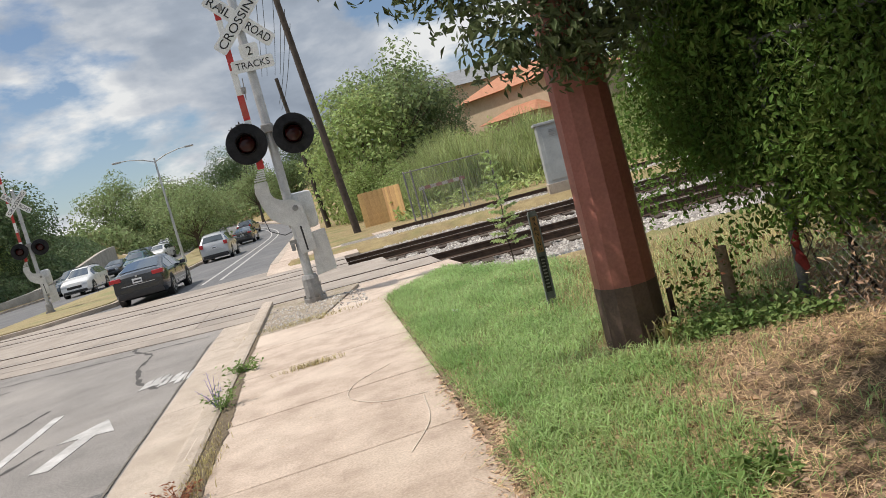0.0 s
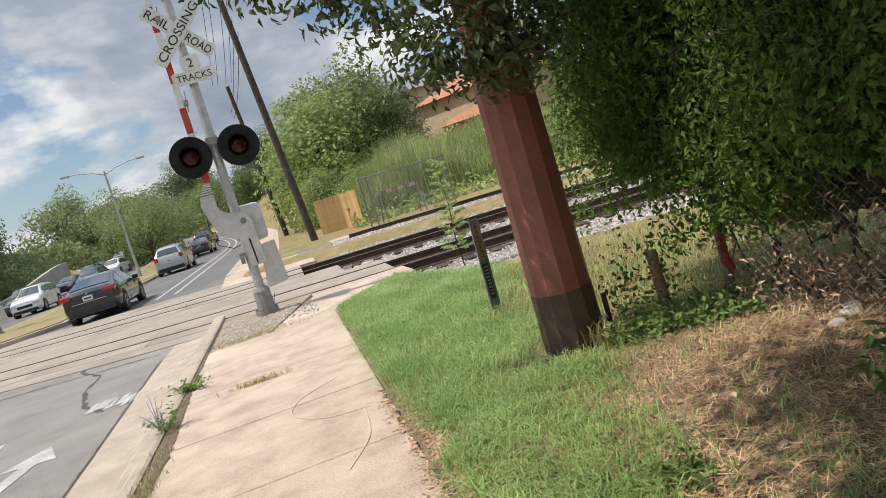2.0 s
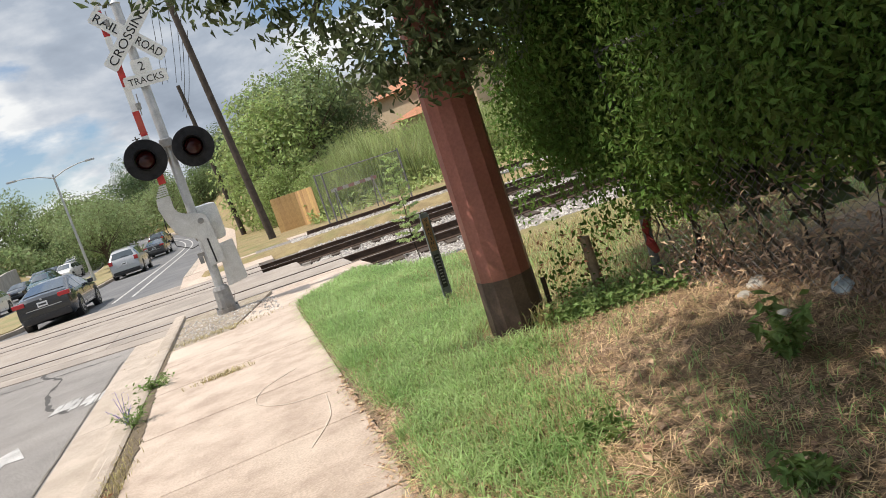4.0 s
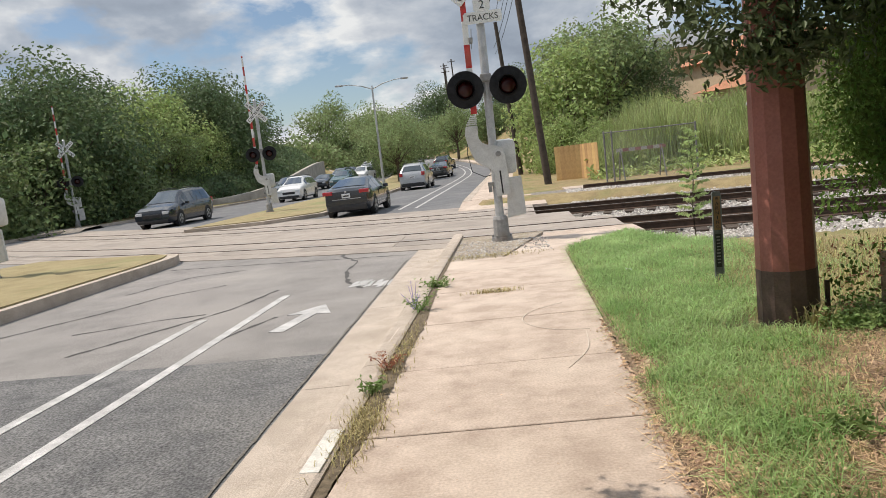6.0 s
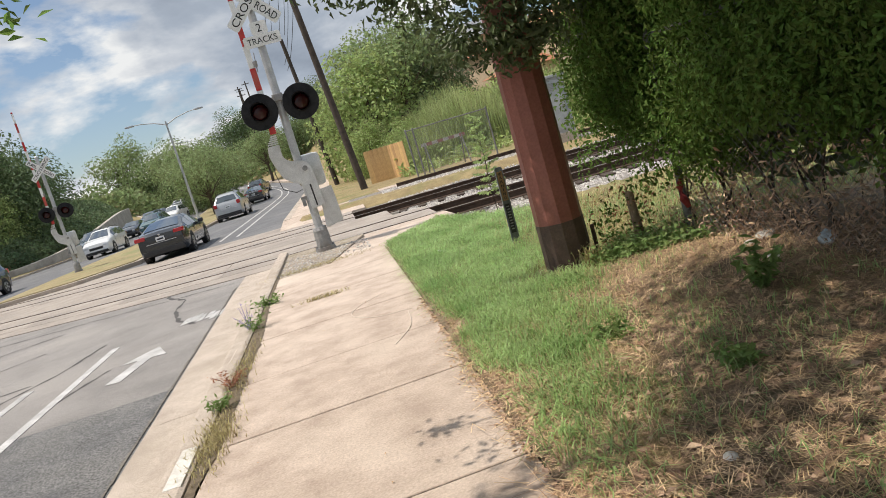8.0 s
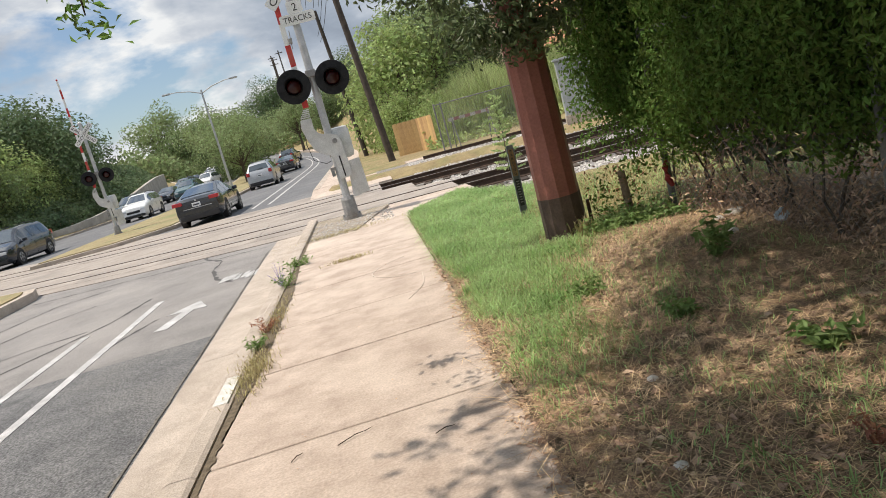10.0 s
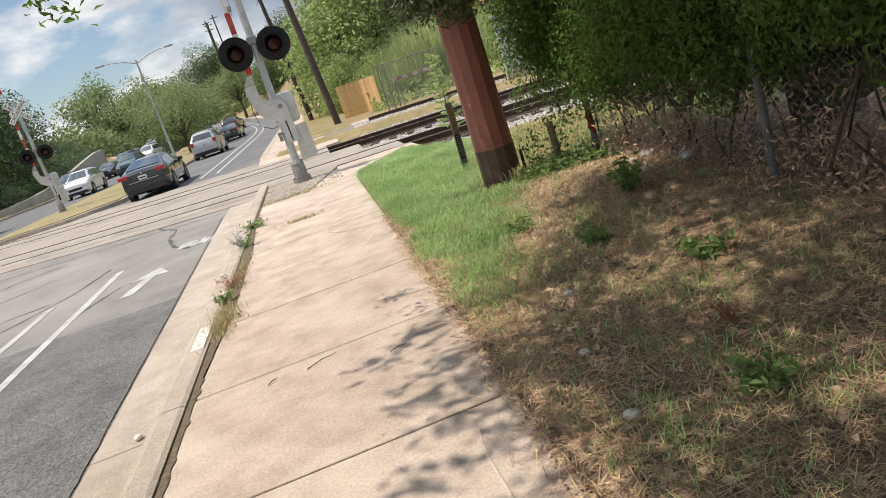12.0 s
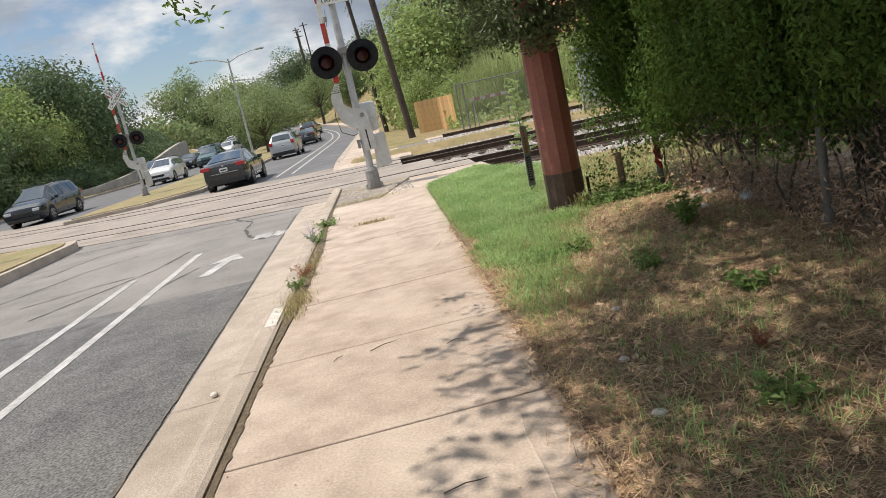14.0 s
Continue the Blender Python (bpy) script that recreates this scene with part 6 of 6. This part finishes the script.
# ---- grass, weeds and litter by the path ----
def verge():
    rng = np.random.default_rng(77)

    def scatter(n, x0, x1, y0, y1, f):
        x, y = rng.uniform(x0, x1, n), rng.uniform(y0, y1, n)
        k = rng.uniform(0, 1, n) < f(x, y)
        return np.stack([x[k], y[k]], 1)

    def clump(x, y):
        v = np.sin(x * 5.1 + 1.3 * np.sin(y * 2.3)) * np.sin(y * 4.3 + 1.7 * np.sin(x * 3.1))
        return 0.62 + 0.38 * v

    # lush strip along the path
    def lush(x, y):
        right = 1.95 + 0.25 * np.sin(y * 1.7) + 0.7 * sstep(4.8, 7.5, y)
        return clump(x, y) * sstep(0.24, 0.62, np.hypot(x - 2.27, y - 4.5)) * sstep(0.6 + 1.6 * sstep(1.25, 1.8, x), 2.2 + 1.0 * sstep(1.25, 1.8, x), y) * (1 - sstep(right - 0.2, right + 0.5, x)) * sstep(-0.06, 0.12, x - 0.91 - 0.085 * sstep(5.4, 4.4, y) * (1 + np.sin(y * 3.7) + 0.6 * np.sin(y * 9.1))) * (1 - sstep(9.3, 11.6, y - 1.25 * (x - 1.0)))
    p = scatter(125000, 0.82, 3.2, 0.6, 11.8, lush)
    tagged(blades("grass", p, 0.12, 0.0035, M_GRASS, None, 1, 1.75, ground_z), "lush green grass along the path's edge", "grass", kind="stuff")
    # thin grass in the shade and round the pole
    p = scatter(90000, 0.95, 3.3, -4.5, 5.0, lambda x, y: 0.34 * clump(x * 1.3, y * 0.8) ** 2.5 * sstep(0.9, 1.05, x) * (1 - 0.55 * sstep(2.0, 2.6, x)))
    tagged(blades("grass", p, 0.085, 0.0028, M_GRASS, None, 2, 1.4, ground_z), "thin short grass growing through litter in the shade", "grass", kind="stuff")
    p = scatter(62000, 0.92, 3.4, -4.5, 9.0, lambda x, y: (0.16 + 0.22 * sstep(1.5, 3.0, y)) * clump(x * 0.9 + 2, y * 1.2) ** 1.5)
    tagged(blades("dry_grass", p, 0.06, 0.002, M_DRYGRASS, None, 3, 1.2, ground_z), "dry yellow grass mixed into the verge", "grass", kind="stuff")
    # pale tall grass between the pole and the tracks
    p = scatter(60000, 1.7, 9.5, 4.2, 12.6, lambda x, y: clump(x, y) * sstep(1.9, 2.9, x + 0.3 * (y - 8) * (y > 8)) * (1 - sstep(8.2, 9.2, y - SLOPE * x)))
    tagged(blades("dry_grass", p, 0.135, 0.0035, M_DRYGRASS, None, 4, 1.2, ground_z), "pale dry grass before the ballast", "grass", kind="stuff")
    p = scatter(30000, 2.2, 8.0, 4.2, 12.0, lambda x, y: clump(x + 1, y) * (1 - sstep(8.0, 9.0, y - SLOPE * x)))
    tagged(blades("grass", p, 0.13, 0.0035, M_GRASS, None, 5, 1.2, ground_z), "yellow-green grass behind the pole", "grass", kind="stuff")
    # straw and needles
    n = 110000
    x, y = rng.uniform(0.95, 3.9, n), rng.uniform(-4.5, 4.3, n)
    x[:12000], y[:12000] = 1.02 + rng.normal(0, 0.09, 12000), rng.uniform(-4.5, 5.2, 12000)
    k = rng.uniform(0, 1, n) < np.clip(0.55 + 0.45 * sstep(1.3, 2.2, x) + 0.3 * (y < 1), 0, 1) * (1 - sstep(3.6, 4.3, y + 0.5 * (x < 1.8)))
    x, y = x[k], y[k]
    n = len(x)
    z = np.where(x < 0.95, np.maximum(ground_z(x, y), 0.006), ground_z(x, y)) + rng.uniform(0.004, 0.03, n)
    a, l, w = rng.uniform(0, math.tau, n), rng.uniform(0.015, 0.075, n), rng.uniform(0.0009, 0.002, n)
    d = np.stack([np.cos(a) * l, np.sin(a) * l, rng.normal(0, 0.012, n)], 1)
    s = np.stack([-np.sin(a) * w, np.cos(a) * w, np.zeros(n)], 1)
    c = np.stack([x, y, z], 1)
    V = np.stack([c - d - s, c - d + s, c + d + s, c + d - s], 1).reshape(-1, 3)
    F = np.arange(n * 4).reshape(-1, 4)
    tagged(raw("straw", V.tolist(), F.tolist(), M_STRAW), "brown straw and needles littering the shaded soil", "litter", kind="stuff")
    # fallen leaves, thick along the path's edge
    spill = rng.uniform(-4.5, 5.2, 9000)
    patch = 0.5 + 0.5 * np.sin(spill * 3.1 + 1.2 * np.sin(spill * 1.3))
    xe = np.concatenate([rng.uniform(0.95, 3.6, 2600), 0.99 - 0.05 * patch + rng.normal(0, 0.05 + 0.075 * patch), rng.uniform(-0.8, 0.9, 190)])
    ye = np.concatenate([rng.uniform(-4.5, 4, 2600), spill, rng.uniform(-3, 7, 190)])
    keep = (xe > 0.9 - 0.12 * rng.uniform(0, 1, len(xe)) ** 2.5) | (np.arange(len(xe)) > 11599)
    loose = (np.arange(len(xe)) > 11599)[keep]
    xe, ye = xe[keep], ye[keep]
    ze = np.where(xe < 0.92, 0.006, ground_z(xe, ye) + 0.015)
    tagged(leaf_cloud("fallen_leaves", np.stack([xe, ye, ze], 1), np.tile([0, 0, 3.0], (len(xe), 1)), np.where(loose, 0.32, np.where(xe < 0.9, 0.5, np.where(xe < 1.15, 0.85, 1.2))) * rng.uniform(0.012, 0.034, len(xe)), M_DEADLEAF, None, "", 15, 0.6), "curled tan fallen leaves along the path's edge", "litter", kind="stuff")


verge()


def weed(name, label, x, y, z, n, r, h, mat, leaf, seed, cat="weed"):
    t = thing(name, label, cat, pose(x, y, z))
    rng = np.random.default_rng(seed)
    P = []
    for k in range(7):
        b = bmesh.new()
        a = k * math.tau / 7 + rng.uniform(-0.3, 0.3)
        e = np.array([math.cos(a) * r * rng.uniform(0.4, 1), math.sin(a) * r * rng.uniform(0.4, 1), h * rng.uniform(0.5, 1.0)])
        tube(b, [(0, 0, -0.02), tuple(e * 0.5 + np.array([0, 0, 0.02])), tuple(e)], [0.004, 0.003, 0.0015], 4)
        part("stalk", b, mat, t)
        u = rng.uniform(0.2, 1.05, n // 7)[:, None]
        P.append(u * e + rng.normal(0, r * 0.12, (n // 7, 3)))
    P = np.concatenate(P)
    P[:, 2] = np.abs(P[:, 2])
    leaf_cloud("leaf_spray", P, np.tile([0, 0, 1.0], (len(P), 1)), rng.uniform(0.7, 1.3, len(P)) * leaf, mat, t, "", seed, 0.4)
    return t


def small_growth():
    weed("kerb_weed", "green weed with pale purple flowers in the kerb gap", -0.86, 6.25, 0, 180, 0.22, 0.20, M_WEED, 0.022, 1)
    f = weed("flower_sprig", "pale purple flower sprig above the kerb weed", -0.93, 6.35, 0.0, 60, 0.14, 0.32, M_PURPLE, 0.010, 2)
    weed("kerb_weed", "low green grass tuft in the kerb gap", -0.80, 7.6, 0, 160, 0.26, 0.10, M_WEED, 0.03, 3)
    weed("kerb_weed", "reddened dying weed in the kerb gap", -0.84, 4.15, 0, 130, 0.15, 0.16, M_REDLEAF, 0.017, 4)
    weed("kerb_weed", "small bright green weed in the kerb gap", -0.86, 3.62, 0, 110, 0.11, 0.13, M_WEED, 0.025, 5)
    weed("kerb_weed", "low weed at the kerb joint", -0.80, -1.15, 0, 90, 0.09, 0.07, M_WEED, 0.02, 6)
    weed("broadleaf_weed", "green broad-leaved weed standing in the litter", 2.68, 2.15, float(ground_z(2.68, 2.15)), 150, 0.14, 0.36, M_WEED, 0.045, 7)
    weed("broadleaf_weed", "low green broad-leaved weed in the shade", 2.35, 0.5, float(ground_z(2.35, 0.5)), 120, 0.17, 0.12, M_WEED, 0.04, 8)
    weed("broadleaf_weed", "low green broad-leaved weed in the shade", 1.75, 2.35, float(ground_z(1.75, 2.35)), 120, 0.18, 0.10, M_WEED, 0.03, 9)
    weed("broadleaf_weed", "low green broad-leaved weed in the litter", 2.05, 1.4, float(ground_z(2.05, 1.4)), 110, 0.14, 0.12, M_WEED, 0.035, 10)
    weed("broadleaf_weed", "reddened small weed in the shade", 1.95, -0.35, float(ground_z(1.95, -0.35)), 70, 0.08, 0.16, M_REDLEAF, 0.018, 11)
    weed("broadleaf_weed", "low green broad-leaved weed in the shade", 1.75, -0.9, float(ground_z(1.75, -0.9)), 120, 0.16, 0.10, M_WEED, 0.03, 12)
    rng = np.random.default_rng(5)
    pts = np.concatenate([np.stack([rng.normal(-0.80, 0.07, 900), rng.normal(2.95, 0.28, 900)], 1), np.stack([rng.normal(-0.80, 0.05, 500), rng.normal(4.6, 0.5, 500)], 1), np.stack([rng.normal(-0.1, 0.16, 260), rng.normal(6.92, 0.03, 260)], 1), np.stack([rng.normal(-0.2, 0.4, 500), rng.normal(9.85, 0.10, 500)], 1)])
    tagged(blades("dry_tuft", pts, 0.06, 0.0025, M_DRYGRASS, None, 8, 1.3), "dry grass tufts in the kerb gap and joints", "grass", kind="stuff")
    pts = np.stack([rng.normal(2.36, 0.06, 60), rng.normal(4.22, 0.04, 60)], 1)
    tagged(blades("grass_tuft", pts, 0.22, 0.006, M_DRYGRASS, None, 9, 0.8, ground_z), "pale long-bladed tuft at the pole's foot", "grass", kind="stuff")
    # sapling with feathery leaves
    s = thing("sapling", "thin young sapling with feathery light green leaves", "sapling", pose(2.98, 10.25, -0.1))
    b = bmesh.new()
    tube(b, [(0, 0, 0), (-0.02, 0, 0.5), (0.02, 0, 1.0), (0.0, 0, 1.65)], [0.014, 0.011, 0.008, 0.004], 6)
    P = []
    for k in range(34):
        z = 0.3 + 1.35 * k / 33
        a = k * 2.4
        l = 0.25 * (1.1 - 0.55 * k / 33)
        e = Vector((math.cos(a) * l, math.sin(a) * l, 0.05))
        tube(b, [(0, 0, z), tuple(Vector((0, 0, z)) + e * 0.5 + Vector((0, 0, 0.04))), tuple(Vector((0, 0, z)) + e)], [0.003, 0.002, 0.001], 4)
        for u in np.linspace(0.25, 1, 9):
            for sg in (-1, 1):
                q = Vector((0, 0, z)) + e * float(u) + Vector((-math.sin(a), math.cos(a), 0)) * 0.03 * sg
                P.append((q.x, q.y, q.z + 0.02))
    part("stem", b, M_BARK, s, "", True)
    leaf_cloud("leaf_spray", P, np.tile([-0.4, -0.8, 0.6], (len(P), 1)), np.full(len(P), 0.046), M_SAPLING, s, "", 3, 0.35)
    # ground cover and climbing sprigs between the pole and the fence
    u = rng.uniform(0, 1, 1700)
    x, y = 2.42 + 0.75 * u + rng.normal(0, 0.09, 1700), 4.2 - 0.45 * u + rng.normal(0, 0.12, 1700)
    z = ground_z(x, y) + np.abs(rng.normal(0, 0.075, 1700)) + 0.01
    tagged(leaf_cloud("ground_cover", np.stack([x, y, z], 1), np.tile([0, -0.3, 1.0], (1700, 1)), rng.uniform(0.014, 0.034, 1700), M_WEED, None, "", 21, 0.5), "low green creepers at the foot of the fence", "creeper", kind="stuff")
    x, y = 2.55 + 0.65 * rng.uniform(0, 1, 320), 4.35 + rng.normal(0, 0.14, 320)
    z = 0.08 + 0.85 * rng.uniform(0, 1, 320) ** 0.8 * (0.4 + 0.6 * (x - 2.55) / 0.65)
    tagged(leaf_cloud("hanging_sprigs", np.stack([x, y, z], 1), np.tile([-0.5, -0.4, 0.6], (320, 1)), rng.uniform(0.014, 0.032, 320), M_VINE, None, "", 22, 0.5, droop=0.6), "loose green sprigs hanging before the dry grass", "creeper", kind="stuff")
    x, y = 2.5 + 0.7 * rng.uniform(0, 1, 200), 4.3 + rng.normal(0, 0.15, 200)
    z = 0.05 + 0.6 * rng.uniform(0, 1, 200)
    tagged(leaf_cloud("withered_sprigs", np.stack([x, y, z], 1), np.tile([-0.3, -0.3, 0.6], (200, 1)), rng.uniform(0.012, 0.026, 200), M_REDLEAF, None, "", 23, 0.4), "withered reddish leaves on thin stalks", "creeper", kind="stuff")
    # stakes and stones
    st = thing("stake", "short dark steel stake in the grass", "stake", pose(2.52, 4.42, 0))
    part("rod", box(bmesh.new(), (0, 0, 0.14), (0.03, 0.03, 0.4), 0.004), M_RUST, st)
    st = thing("wooden_post", "weathered wooden fence stub among the vines", "post", pose(2.88, 4.25, 0))
    b = bmesh.new()
    rod(b, (0, 0, -0.1), (-0.02, 0, 0.55), 0.045, 0.038, 10)
    part("stub", b, M_STUB, st, "", True)
    cl = thing("red_cloth", "faded red cloth strip tied on the fence post", "cloth", pose(3.19, 3.90, 0.34))
    b = bmesh.new()
    tube(b, [(0, -0.03, 0), (-0.035, -0.03, 0.08), (-0.04, -0.02, 0.18), (-0.02, -0.02, 0.25)], [0.02, 0.035, 0.03, 0.012], 7)
    part("strip", b, M_REDTHING, cl, "", True)
    for i, (x, y, r) in enumerate(((3.32, 3.1, 0.062), (3.14, 3.0, 0.042), (3.44, 3.22, 0.05), (3.02, 2.55, 0.04), (1.32, -0.1, 0.03), (1.55, 0.7, 0.03), (-1.25, 1.35, 0.03), (1.25, -0.75, 0.035))):
        b = bmesh.new()
        bmesh.ops.create_icosphere(b, subdivisions=2, radius=r)
        for v in b.verts:
            v.co *= 1 + 0.25 * noise.noise(v.co * 14 + Vector((i * 3.0, 0, 0)))
            v.co.z *= 0.65
        zz = float(ground_z(x, y)) if x > 0.9 else ROAD_Z + 0.02
        o = part("stone", b, M_ROCK, None, "", True)
        o.location = (x, y, zz + r * 0.4)
        tagged(o, "pale limestone lump lying in the litter" if x > 0 else "pale stone chip in the gutter", "stone", "stones")
    bs = thing("litter_scrap", "crumpled pale blue plastic scrap by the fence", "litter", pose(3.42, 2.55, float(ground_z(3.42, 2.55)) + 0.06))
    b = bmesh.new()
    bmesh.ops.create_icosphere(b, subdivisions=2, radius=0.055)
    for v in b.verts:
        v.co *= 1 + 0.6 * noise.noise(v.co * 40)
    part("scrap", b, M_BLUE, bs)
    wb = thing("litter_scrap", "scrap of white litter in the grass", "litter", pose(1.49, 7.24, 0.06))
    b = box(bmesh.new(), (0, 0, 0), (0.10, 0.05, 0.012), 0.004, Euler((0.4, 0.3, 0.5)))
    part("scrap", b, M_SIGN, wb)
    # twigs on the path
    for i, (x, y, l, a) in enumerate(((0.02, 1.15, 0.22, 0.5), (0.35, -0.9, 0.20, 0.2), (0.0, -1.6, 0.2, -0.4), (-0.3, 1.1, 0.09, 0.9), (0.5, 0.9, 0.12, 0.3))):
        b = bmesh.new()
        dx, dy = math.cos(a) * l / 2, math.sin(a) * l / 2
        tube(b, [(-dx, -dy, 0), (0, 0.01, 0.006), (dx * 0.6, dy * 0.5, 0.004), (dx, dy, 0.002)], [0.003, 0.003, 0.0025, 0.0015], 5)
        o = part("twig", b, M_BARK, None, "", True)
        o.location = (x, y, 0.008)
        tagged(o, "thin brown twig lying on the concrete path", "twig", "twigs")


small_growth()
